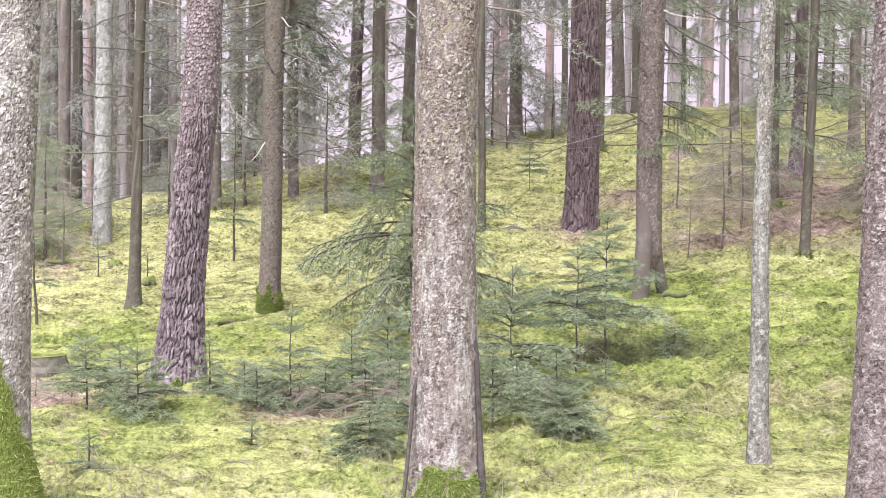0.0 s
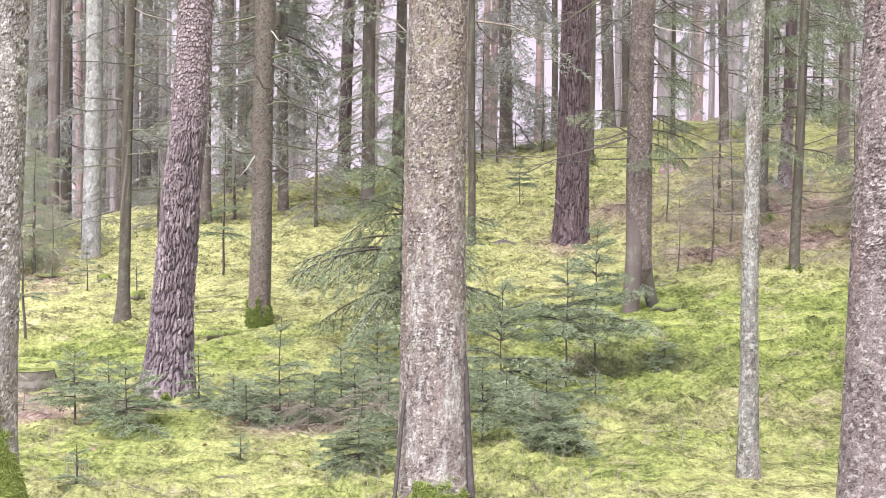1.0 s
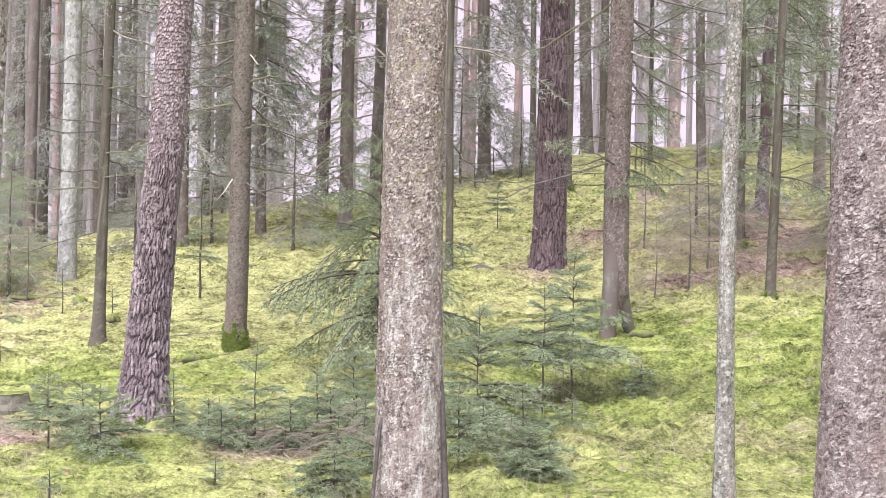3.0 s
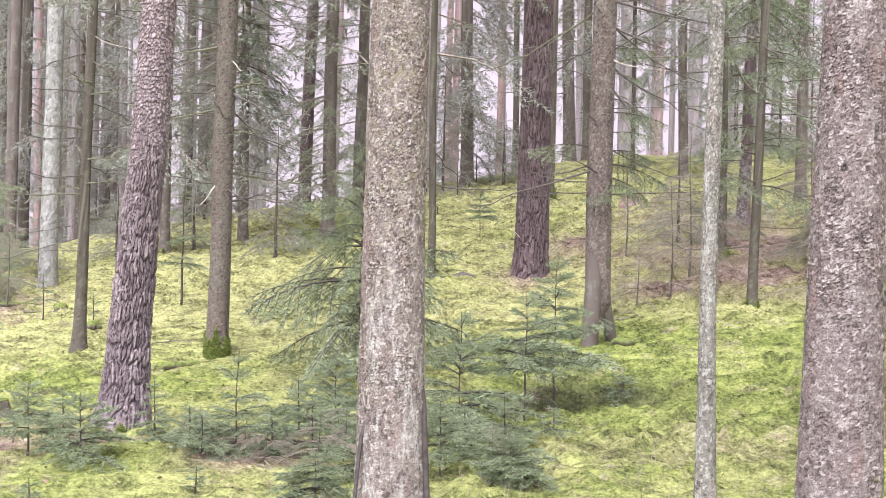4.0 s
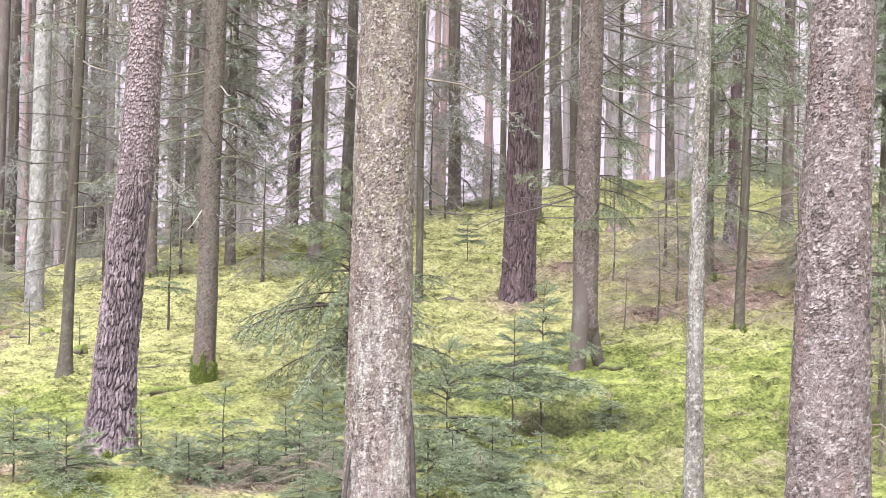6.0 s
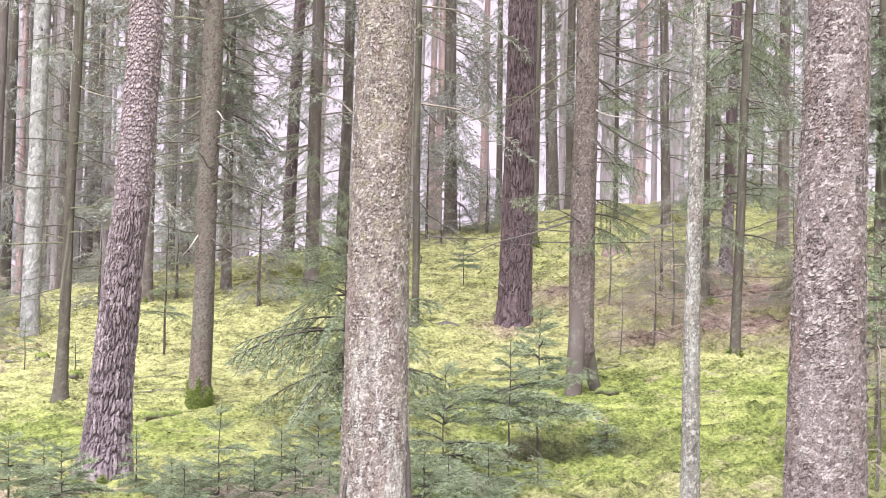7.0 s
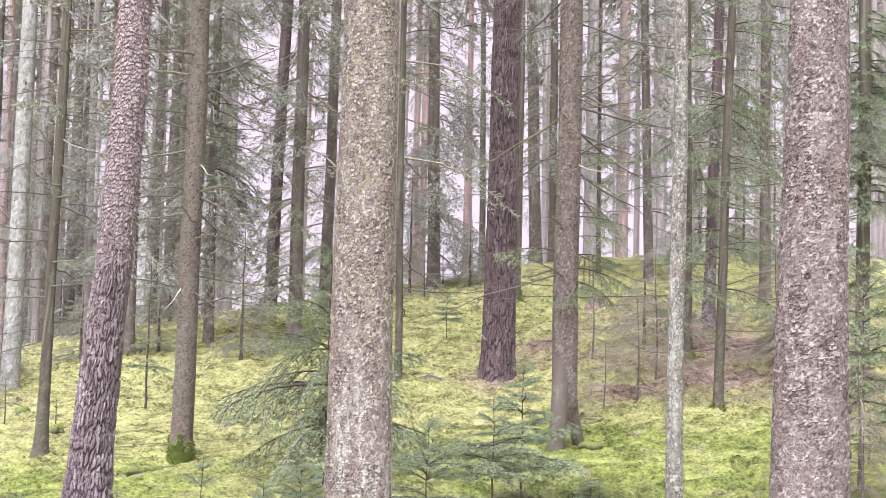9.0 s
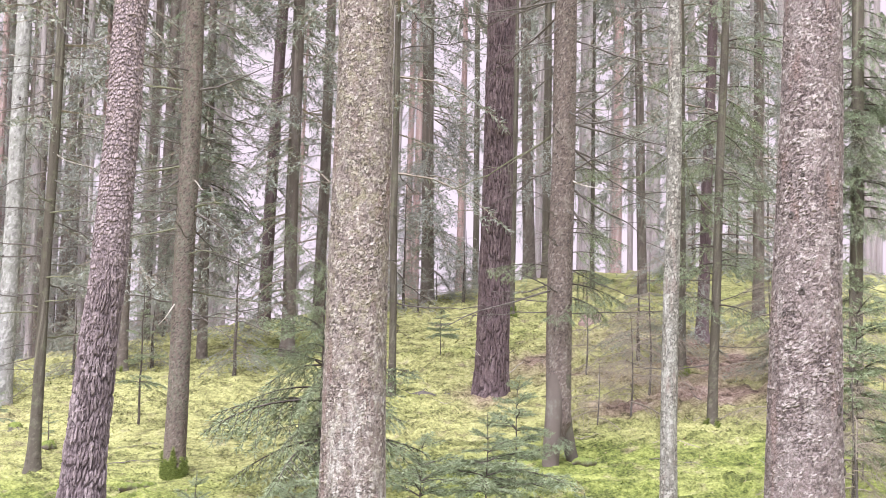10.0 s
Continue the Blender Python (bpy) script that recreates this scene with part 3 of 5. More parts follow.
    s.add(np.stack([px, py, np.broadcast_to(z, px.shape)], -1), grid_tris(len(zs), cols, True))
    fur = None
    furry = np.argwhere((moss > 0.6) & (z > -0.05) & (np.sin(ang) < 0.4))
    if len(furry):
        fur = Soup()
        pick = furry[r.integers(0, len(furry), 3400)]
        i, j = pick[:, 0], pick[:, 1]
        a = ang[0, j]
        at = np.stack([px[i, j], py[i, j], z[i, 0] + (r.random(len(i)) - 0.5) * step], 1)
        n = len(at)
        at[:, :2] += r.normal(size=(n, 2)) * step * 0.3
        out = np.stack([np.cos(a), np.sin(a), -0.2 + 0.4 * r.random(n)], 1) + r.normal(size=(n, 3)) * 0.5
        side = np.cross(out, r.normal(size=(n, 3)))
        side *= 0.0032 / (np.linalg.norm(side, axis=1)[:, None] + 1e-9)
        fur.add(np.stack([at - side, at + side, at + out * (0.012 + 0.016 * r.random(n))[:, None]], 1), np.arange(n * 3))
        fur = fur.mesh("moss", [MOSS_FUR])
    me = s.mesh("trunk", [mat], step > 0.02 or style == "smooth", {"cell": cell.ravel(), "moss": moss.ravel(), "crevice_shade": crevice_shade.ravel()})
    return me, fur


def axis_at(radius, height, lean, z):
    taper = max(0.03, 1.04 - 0.55 * z / height - 0.45 * (z / height) ** 3)
    return lean * z, radius * taper


def dead_branch_mesh(r, length, thick, mat, fork=5, droop=0.25, light=False):
    """A bare branch along +x that sags and forks into twigs."""
    s = Soup()
    n = 5 if light else 9
    t = np.linspace(0, 1, n)
    bend = r.uniform(-0.12, 0.12)
    kink = np.cumsum(r.normal(0, 0.02, n)) * length
    pts = np.stack([t * length, bend * t ** 2 * length + kink, (-droop * t + 0.6 * droop * t ** 2.5) * length + np.cumsum(r.normal(0, 0.012, n)) * length], 1)
    tube(s, pts, thick * (1 - 0.8 * t) + 0.0015, 3 if light else 5)
    for k in range(fork):
        i = r.integers(2, n - 1)
        ln = length * r.uniform(0.15, 0.45) * (1.15 - t[i])
        a = r.choice([-1, 1]) * r.uniform(0.5, 1.1)
        way = np.array([np.cos(a), np.sin(a), r.uniform(-0.4, 0.2)])
        q = pts[i] + way * (np.linspace(0, 1, 5)[:, None] * ln) + np.array([0, 0, -0.12]) * (np.linspace(0, 1, 5)[:, None] ** 2 * ln)
        if light:
            w = np.array([0, 0, thick * 0.45])
            s.add([q[0] - w, q[0] + w, q[-1]], [0, 1, 2])
            continue
        tube(s, q, np.linspace(thick * 0.4, 0.001, 5), 3)
        for j in range(2):
            b = q[r.integers(1, 4)]
            w2 = way + r.normal(size=3) * 0.6
            tube(s, b + w2 * (np.linspace(0, 1, 2)[:, None] * ln * 0.4), [thick * 0.2, 0.0008], 3)
    return s.mesh("branch", [mat])


def spray_mesh(r, length, mats, twigs, per_metre, needle, width, droop=0.1, hang=0.0, light=False):
    """A spruce branch along +x: a stem, side twigs in one plane, needles all round them."""
    s = Soup()
    n = 8
    t = np.linspace(0, 1, n)
    z = (0.18 * t - (0.18 + droop) * t ** 2) * length
    pts = np.stack([t * length, 0.05 * length * np.sin(t * 3 + r.uniform(0, 6)) * t, z], 1)
    tube(s, pts[::2] if light else pts, ((0.010 * length + 0.002) * (1 - 0.85 * t))[::2 if light else 1], 3 if light else 4)
    p0, p1 = [*pts[2:-1]], [*pts[3:]]
    for k in range(twigs):
        f = 0.10 + 0.86 * (k + r.random()) / twigs
        i = min(int(f * (n - 1)), n - 2)
        a = pts[i] + (pts[i + 1] - pts[i]) * (f * (n - 1) - i)
        ang = (1 if k % 2 else -1) * r.uniform(0.6, 1.05)
        ln = length * 0.55 * (1 - f) ** 0.75 * r.uniform(0.7, 1.15) + 0.03 * length
        way = np.array([np.cos(ang), np.sin(ang), r.uniform(-0.15, 0.22) - hang])
        b = a + way * ln
        m = (a + b) / 2 + np.array([0, 0, 0.05 * ln])
        if light:
            w = np.array([0, 0, 0.003 * length + 0.001])
            s.add([a - w, a + w, b], [0, 1, 2])
        else:
            tube(s, [a, m, b], [0.003 * length + 0.0008, 0.002 * length + 0.0006, 0.0005], 3)
        p0 += [a, m]
        p1 += [m, b]
        if ln > 0.12 * length:
            for g in (0.5,):
                c = a + (b - a) * g
                a2 = ang + r.choice([-1, 1]) * 0.7
                d = c + np.array([np.cos(a2), np.sin(a2), r.uniform(-0.1, 0.1) - hang]) * ln * 0.35
                p0.append(c)
                p1.append(d)
    needles(s, p0, p1, per_metre, needle, width, r)
    return s.mesh("branch", mats)


vr = np.random.default_rng(5)
SPRAY_SMALL = [spray_mesh(vr, 0.3, [STEM, NEEDLE], 12, 270, 0.025, 0.0044, 0.08, 0.22, True) for _ in range(5)]
SPRAY_MID = [spray_mesh(vr, 0.7, [STEM, NEEDLE], 20, 145, 0.034, 0.0062, 0.12, 0.8) for _ in range(5)]
SPRAY_GREEN = [spray_mesh(vr, 0.7, [STEM, NEEDLE_GREEN], 14, 210, 0.03, 0.0055, 0.25, 0.35) for _ in range(3)]
SPRAY_BIG = [spray_mesh(vr, 1.3, [TWIG_FINE, NEEDLE_GREY], 11, 40, 0.065, 0.016, 0.3, 0.5, True) for _ in range(5)]
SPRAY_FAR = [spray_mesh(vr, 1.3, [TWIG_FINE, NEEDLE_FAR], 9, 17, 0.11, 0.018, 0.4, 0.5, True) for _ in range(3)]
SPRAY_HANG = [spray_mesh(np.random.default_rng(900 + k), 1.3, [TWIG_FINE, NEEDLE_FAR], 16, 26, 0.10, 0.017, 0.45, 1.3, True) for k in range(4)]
SPRAY_DENSE = [spray_mesh(np.random.default_rng(930 + k), 1.1, [TWIG_FINE, NEEDLE_GREY], 15, 66, 0.06, 0.0095, 0.3, 0.9, True) for k in range(4)]
SPRAY_BUSH = [spray_mesh(np.random.default_rng(970 + k), 1.1, [TWIG_FINE, NEEDLE], 15, 66, 0.055, 0.0095, 0.2, 0.6, True) for k in range(4)]
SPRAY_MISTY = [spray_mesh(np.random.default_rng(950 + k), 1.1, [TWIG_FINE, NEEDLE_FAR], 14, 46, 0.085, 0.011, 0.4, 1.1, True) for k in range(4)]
DEAD = [dead_branch_mesh(vr, 1.0, 0.007, TWIG, 7, vr.uniform(-0.2, 0.4)) for _ in range(10)]
DEAD_MOSSY = [dead_branch_mesh(vr, 1.0, 0.008, TWIG_MOSSY, 5, vr.uniform(-0.1, 0.35)) for _ in range(4)]
DEAD_BARE = [dead_branch_mesh(vr, 0.6, 0.012, TWIG_BARE, 2, vr.uniform(-0.3, 0.3)) for _ in range(3)]
SPRAY_DEAD = [spray_mesh(vr, 1.0, [TWIG_FINE, TWIG_FINE], 20, 34, 0.10, 0.003, 0.3, 0.6) for _ in range(4)]
DEAD_FAR = [dead_branch_mesh(vr, 1.0, 0.010, TWIG_FINE, 9, vr.uniform(-0.1, 0.4), True) for _ in range(4)]


def hang_branch(tree, meshes, r, x, z, radius, azimuth, tilt, scale, label=""):
    """One branch on the trunk's surface, pointing outwards."""
    ob = new("branch", meshes[int(r.integers(len(meshes)))])
    ob.parent = tree
    m = pose(x + 0.8 * radius * math.cos(azimuth), 0.8 * radius * math.sin(azimuth), z) @ Matrix.Rotation(azimuth, 4, "Z") @ Matrix.Rotation(-tilt, 4, "Y")
    ob.matrix_local = m @ Matrix.Rotation(r.uniform(-0.3, 0.3), 4, "X") @ Matrix.Scale(scale, 4)
    return tagged(ob, label)


def mesh_arrays(me):
    """A mesh's corners, triangles and material numbers."""
    v, t, m = np.empty(len(me.vertices) * 3), np.empty(len(me.loops), int), np.empty(len(me.polygons), int)
    me.vertices.foreach_get("co", v)
    me.loops.foreach_get("vertex_index", t)
    me.polygons.foreach_get("material_index", m)
    return v.reshape(-1, 3), t.reshape(-1, 3), m


def add_moved(soup, mats, me, m):
    """Adds a mesh to a soup, moved by the matrix m."""
    v, t, k = mesh_arrays(me)
    for mat in me.materials:
        if mat not in mats:
            mats.append(mat)
    m = np.array(m)
    soup.v.append(v @ m[:3, :3].T + m[:3, 3])
    soup.t.append(t + soup.n)
    soup.m.append(np.array([mats.index(mat) for mat in me.materials])[k])
    soup.n += len(v)


def join_branches(ob):
    """Far off, a tree's branches cannot be told apart: one mass for the whole tree."""
    s, mats = Soup(), []
    for c in [c for c in ob.children if c.name.startswith("branch")]:
        add_moved(s, mats, c.data, c.matrix_local)
        bpy.data.objects.remove(c)
    tagged(part("twig_mass", s.mesh("twig_mass", mats), ob), "fine dead twigs and needled boughs", kind="stuff")


def boughs(host, meshes, count, low, high, size, seed, lean=0.0, tilt=(-0.5, 0.05), label="dense hanging needled boughs", narrow=0.5, toward=None):
    """A skirt of boughs round a trunk, so dense that no single one can be told."""
    r = np.random.default_rng(seed)
    s, mats = Soup(), []
    for k in range(count):
        f = (k + r.random()) / count
        z = low + (high - low) * f
        a = r.uniform(0, 6.283) if toward is None else r.normal(toward, 0.7)
        m = pose(lean * z, 0, z) @ Matrix.Rotation(a, 4, "Z") @ Matrix.Rotation(-r.uniform(*tilt), 4, "Y") @ Matrix.Rotation(r.uniform(-0.4, 0.4), 4, "X")
        add_moved(s, mats, meshes[int(r.integers(len(meshes)))], m @ Matrix.Scale(r.uniform(*size) * (1.1 - narrow * f), 4))
    return tagged(part("foliage", s.mesh("foliage", mats), host), label, kind="stuff")


def crown_mesh(r, low, top, width, layers, per_layer, mat):
    """The high crown of a tall spruce: tiers of drooping boughs made of many small tufts."""
    s = Soup()
    for k in range(layers):
        f = k / (layers - 1)
        z = low + (top - low) * f
        reach = width * (1 - f) ** 0.7 * r.uniform(0.75, 1.1) + 0.15
        for j in range(per_layer):
            if r.random() < 0.15:
                continue
            a = r.uniform(0, 6.283)
            ln = reach * r.uniform(0.6, 1.1)
            n = 22
            t = r.random(n) ** 0.7
            c = np.stack([np.cos(a) * ln * t, np.sin(a) * ln * t, z - 0.35 * ln * t ** 1.5 + 0 * t], 1) + r.normal(size=(n, 3)) * 0.10
            w = r.normal(size=(n, 3)) * 0.03
            d = np.stack([np.cos(a) * np.ones(n), np.sin(a) * np.ones(n), -1.6 * r.random(n)], 1) * 0.34 + r.normal(size=(n, 3)) * 0.14
            s.add(np.stack([c - w, c + w, c + d], 1), np.arange(n * 3))
    return s.mesh("crown", [mat])


CROWNS = [crown_mesh(vr, 13.5, 23.0, 1.6, 9, 5, NEEDLE_GREY) for _ in range(3)]


def tree(name, x, y, dia, lean, mat, style, label, height=23.0, fine_to=0.6, step=0.03, dead=0, dead_from=1.5, dead_to=9.0, dead_len=(0.5, 1.3),
         green=0, green_from=5.0, green_to=10.0, sprays=None, flare=0.3, moss_h=0.0, moss_side=None, seed=1, crown=True, mossy_dead=0.12, dead_set=None, lean_y=0.0, stilt=0.0, group="forest trees", cells=None, bend=((0, 0),), cone=0.0, swell=0.0, flaky_from=50.0, joined=False):
    r = np.random.default_rng(seed)
    ob = thing(name, x, y, label, "tree", group)
    radius = dia / 2
    body, fur = trunk_mesh(radius, height, lean, mat, style, fine_to, step, r, flare, moss_h, moss_side, lean_y, 5, stilt, cells, bend, cone, swell, flaky_from)
    bole = part("trunk", body, ob)
    if fur:
        part("moss", fur, bole, "soft green moss growing on the foot")
    for k in range(dead):
        z = dead_from + (dead_to - dead_from) * (k + r.random()) / dead
        cx, cr = axis_at(radius, height, lean, z)
        meshes = dead_set or (DEAD_MOSSY if r.random() < mossy_dead else DEAD)
        hang_branch(ob, meshes, r, cx, z, cr, r.uniform(0, 6.283), r.uniform(-0.35, 0.3), r.uniform(*dead_len))
    for k in range(green):
        z = green_from + (green_to - green_from) * (k + r.random()) / green
        cx, cr = axis_at(radius, height, lean, z)
        hang_branch(ob, sprays or SPRAY_BIG, r, cx, z, cr, r.uniform(0, 6.283), r.uniform(-0.5, 0.1), r.uniform(0.8, 1.4), "green needled branch")
    if joined:
        join_branches(ob)
    if crown:
        c = part("crown", CROWNS[seed % 3], ob)
        c.matrix_local = pose(lean * 12, 0, 0, 0, 0, r.uniform(0, 360)) @ Matrix.Diagonal((min(1.2, 0.3 + 3 * dia), min(1.2, 0.3 + 3 * dia), height / 23.5, 1))
    return ob


def young_spruce(name, x, y, height, reach, label, seed, meshes=None, spray_len=0.3, whorls=8, each=5, bare=0.12, stem=0.008, droop=0.0, lean=0.0, group="young spruces", dead_low=0):
    """A young spruce: a straight stem with whorls of branches that shorten to the leader."""
    r = np.random.default_rng(seed)
    ob = thing(name, x, y, label, "young tree", group)
    s = Soup()
    zz = np.linspace(-0.1, height, 10)
    pts = np.stack([lean * zz + 0.006 * np.sin(zz * 9), 0.006 * np.cos(zz * 7), zz], 1)
    tube(s, pts, stem * (1.05 - zz / height) + 0.0015, 6)
    top = pts[-2:]
    needles(s, top[:1], top[1:], 500, 0.015, 0.003, r)
    part("stem", s.mesh("stem", [STEM, NEEDLE]), ob)
    meshes = meshes or SPRAY_SMALL
    for k in range(whorls):
        f = bare + (0.97 - bare) * (k + 0.3 * r.random()) / whorls
        z = height * f
        ln = reach * (1 - f) ** 0.75 / (1 - bare) ** 0.75 * 1.05 + 0.03
        turn = r.uniform(0, 6.28)
        for j in range(each + (1 if k < whorls // 2 else 0) + (1 if meshes is SPRAY_SMALL else 0)):
            a = turn + 6.283 * (j + r.uniform(-0.25, 0.25)) / each
            tilt = -0.02 - droop + 0.75 * ((f - bare) / (1 - bare)) ** 1.3 + r.uniform(-0.28, 0.24)
            hang_branch(ob, meshes, r, lean * z, z + r.uniform(-0.05, 0.05) * height * (1 - f), 0.0, a, tilt, ln * r.uniform(0.5, 1.25) / spray_len)
    for k in range(dead_low):
        hang_branch(ob, DEAD, r, 0, height * bare * r.uniform(0.2, 1), 0.0, r.uniform(0, 6.28), r.uniform(-0.4, 0.1), reach * r.uniform(0.3, 0.6))
    return ob


def limb(tree_ob, points, thick, mat, seed, label="bare dead branch", forks=3, name="branch", end=0.25, sides=6):
    """A branch of its own shape, given by a few places beside the trunk (across, up)."""
    r = np.random.default_rng(seed)
    p = np.array(points, float)
    k = np.linspace(0, len(p) - 1, 6 * (len(p) - 1) + 1)
    x, z = np.interp(k, range(len(p)), p[:, 0]), np.interp(k, range(len(p)), p[:, 1])
    for _ in range(3):
        x[1:-1], z[1:-1] = (x[:-2] + 2 * x[1:-1] + x[2:]) / 4, (z[:-2] + 2 * z[1:-1] + z[2:]) / 4
    wob = np.cumsum(r.normal(0, 0.004, len(k)))
    pts = np.stack([x, -0.05 + np.linspace(0, r.uniform(-0.25, 0.1), len(k)) + wob, z + 0.5 * wob], 1)
    t = np.linspace(0, 1, len(k))
    s = Soup()
    tube(s, pts, thick * (1 - (1 - end) * t), sides)
    for _ in range(forks):
        i = int(r.integers(len(k) // 3, len(k) - 1))
        way = (pts[i] - pts[i - 1]) / np.linalg.norm(pts[i] - pts[i - 1]) + r.normal(size=3) * 0.6
        q = pts[i] + way * np.linspace(0, r.uniform(0.08, 0.22), 4)[:, None]
        tube(s, q, np.linspace(thick * 0.35, 0.001, 4), 3)
    return part(name, s.mesh(name, [mat], sides > 6, {"cell": np.full(s.n, 0.45), "moss": np.zeros(s.n)}), tree_ob, label)


def knot(tree_ob, radius, angle, z, size, seed):
    """The dark stub of a lost branch."""
    r = np.random.default_rng(seed)
    a = np.linspace(0, 2 * np.pi, 9)[:-1]
    s = Soup()
    rings = [(1.0, -0.4), (0.95, 0.25), (0.55, 0.5), (0.25, 0.2)]
    v = [[rr * math.cos(b) * size * (1 + 0.25 * r.normal()), rr * math.sin(b) * size * 0.75, h * size] for rr, h in rings for b in a]
    s.add(v, grid_tris(4, 8, True))
    ob = part("knot", s.mesh("knot", [KNOT]), next(c for c in tree_ob.children if c.name.startswith("trunk")), "dark stub of a lost branch")
    ob.matrix_local = pose(radius * math.cos(angle), radius * math.sin(angle), z) @ Matrix.Rotation(angle, 4, "Z") @ Matrix.Rotation(math.pi / 2, 4, "Y")
    return ob


# the trunks that stand nearest
tree("spruce_tree", -2.287, 7.0, 0.335, 0.029, BARK_PALE_SCALES, "scale", "old spruce trunk with scaly grey bark and a mossy foot", fine_to=3.0, step=0.0067, moss_h=1.15, moss_side=3.95, seed=11, dead=5, dead_from=6, flare=0.4, swell=0.08, cells=(0.025, 0.028))
middle_spruce = tree("spruce_tree", 0.034, 8.21, 0.352, -0.008, BARK_SPRUCE, "scale", "old spruce trunk with scaly pinkish-grey bark and moss at its foot", fine_to=4.0, step=0.0060, moss_h=0.34, moss_side=-1.6, seed=12, dead=5, dead_from=5.5, flare=0.2, swell=0.26, cells=(0.0175, 0.021))
knotty = tree("spruce_tree", 2.30, 7.0, 0.300, 0.012, BARK_PINKISH, "scale", "old spruce with scaly pinkish bark, dark knots, mossy foot", fine_to=3.7, step=0.0060, moss_h=0.5, moss_side=-1.0, seed=13, dead=5, dead_from=6, flare=0.25, cone=0.44, cells=(0.0185, 0.022))
tree("pine_tree", -2.32, 12.4, 0.335, 0.035, BARK_PINE, "plate", "leaning pine trunk with furrowed purple-grey plated bark", fine_to=5.0, step=0.0072, seed=14, dead=4, dead_from=7, flare=0.35, swell=0.28, moss_h=0.05, cells=(0.027, 0.19), flaky_from=1.9, bend=((0.0, -0.015), (0.9, -0.022), (1.4, -0.012), (1.9, -0.003), (2.45, 0.035), (3.4, 0.05), (3.95, 0.062), (4.5, 0.035), (6.0, 0.04)))
tree("pine_tree", 1.90, 19.0, 0.43, 0.002, BARK_DARK, "plate", "tall straight pine trunk with dark furrowed bark", fine_to=7.0, step=0.0105, seed=15, dead=4, dead_from=8, dead_to=12, flare=0.1, swell=0.08, cells=(0.036, 0.34))
tree("thin_tree", 2.155, 9.33, 0.108, -0.001, BARK_THIN, "scale", "slender trunk with pale lichen-spotted bark", height=14, fine_to=4.6, step=0.0055, seed=16, dead=4, dead_from=3.8, dead_to=8, flare=0.3, swell=0.3, crown=False)
grey_spruce = tree("spruce_tree", 2.29, 15.4, 0.275, 0.0, BARK_BROWN, "scale", "brownish-grey spruce trunk on spreading roots with dead twigs", fine_to=7, step=0.013, seed=17, dead=64, dead_from=1.6, dead_to=7, dead_len=(0.5, 1.6), flare=0.1, stilt=0.36, green=2, green_from=1.9, green_to=2.4, sprays=SPRAY_MID)
sock_spruce = tree("spruce_tree", -1.93, 15.6, 0.232, -0.001, BARK_RUSTY, "scale", "grey-brown spruce trunk, reddish below, with a moss sock", fine_to=6.5, step=0.013, seed=18, dead=60, dead_from=1.7, dead_to=6.5, dead_len=(0.5, 1.4), flare=0.03, moss_h=0.31)

# slimmer trunks on the bank
MIDDLE = dict(style="scale", fine_to=0.8, step=0.03)
slim_spruce = tree("spruce_tree", -3.51, 15.8, 0.118, 0.007, BARK_SLIM, label="slim dark spruce trunk with bare dead branches", seed=21, green=6, green_from=3.5, green_to=6.5, dead=44, dead_from=1.0, dead_to=6.5, dead_len=(0.5, 1.2), height=17, flare=0.8, **MIDDLE)
tree("pale_tree", -4.78, 19.4, 0.235, 0.001, BARK_PALE, "smooth", "pale whitish trunk with small dark knots", seed=22, dead=14, dead_from=3, dead_to=9, flare=0.05, swell=0.1, step=0.02, fine_to=7)
tree("spruce_tree", -1.62, 24.6, 0.215, 0.022, BARK_DARK, label="reddish-brown spruce trunk near the crest", seed=23, green=8, green_from=4.5, green_to=9, dead=8, dead_from=5, dead_to=11, **MIDDLE)
tree("spruce_tree", -1.05, 22.0, 0.205, -0.004, BARK_GREY, label="grey spruce trunk behind a young spruce", seed=24, green=36, green_from=0.7, green_to=8.5, dead=14, dead_from=3, dead_to=9, **MIDDLE)
light_spruce = tree("spruce_tree", -0.64, 24.0, 0.190, 0.007, BARK_GREY, label="light grey spruce trunk with a broken dead branch", seed=25, green=20, green_from=3.0, green_to=9.0, dead=14, dead_from=3, dead_to=9, **MIDDLE)
tree("spruce_tree", 0.52, 18.7, 0.098, -0.013, BARK_SLIM, label="thin dark trunk with many dead side branches", seed=26, green=10, green_from=3.0, green_to=7.0, dead=40, dead_from=1.0, dead_to=7.5, dead_len=(0.5, 1.4), height=15, **MIDDLE)
tree("spruce_tree", 1.40, 27.3, 0.240, -0.02, BARK_GREY, label="grey trunk at the crest with needled boughs", seed=27, green=36, green_from=0.8, green_to=8.0, dead=10, dead_from=4, dead_to=11, **MIDDLE)
tree("spruce_tree", 2.79, 24.7, 0.110, -0.003, BARK_SLIM, label="thin dark trunk behind the big pine", seed=28, dead=6, dead_from=4, dead_to=10, moss_h=0.2, height=16, **MIDDLE)
tree("spruce_tree", 3.97, 31.6, 0.27, -0.035, BARK_GREY, label="pale grey trunk standing just past the crest", seed=29, green=10, green_from=3, green_to=9, dead=6, dead_from=5, dead_to=11, **MIDDLE)
tree("spruce_tree", 4.22, 30.6, 0.185, -0.012, BARK_SLIM, label="dark straight trunk on the crest", seed=30, green=12, green_from=2.5, green_to=9, dead=8, dead_from=4, dead_to=11, **MIDDLE)
tree("spruce_tree", 2.85, 33.0, 0.145, -0.015, BARK_SLIM, label="thin dark trunk past the crest", seed=31, green=12, green_from=2, green_to=9, dead=6, dead_from=5, dead_to=11, **MIDDLE)
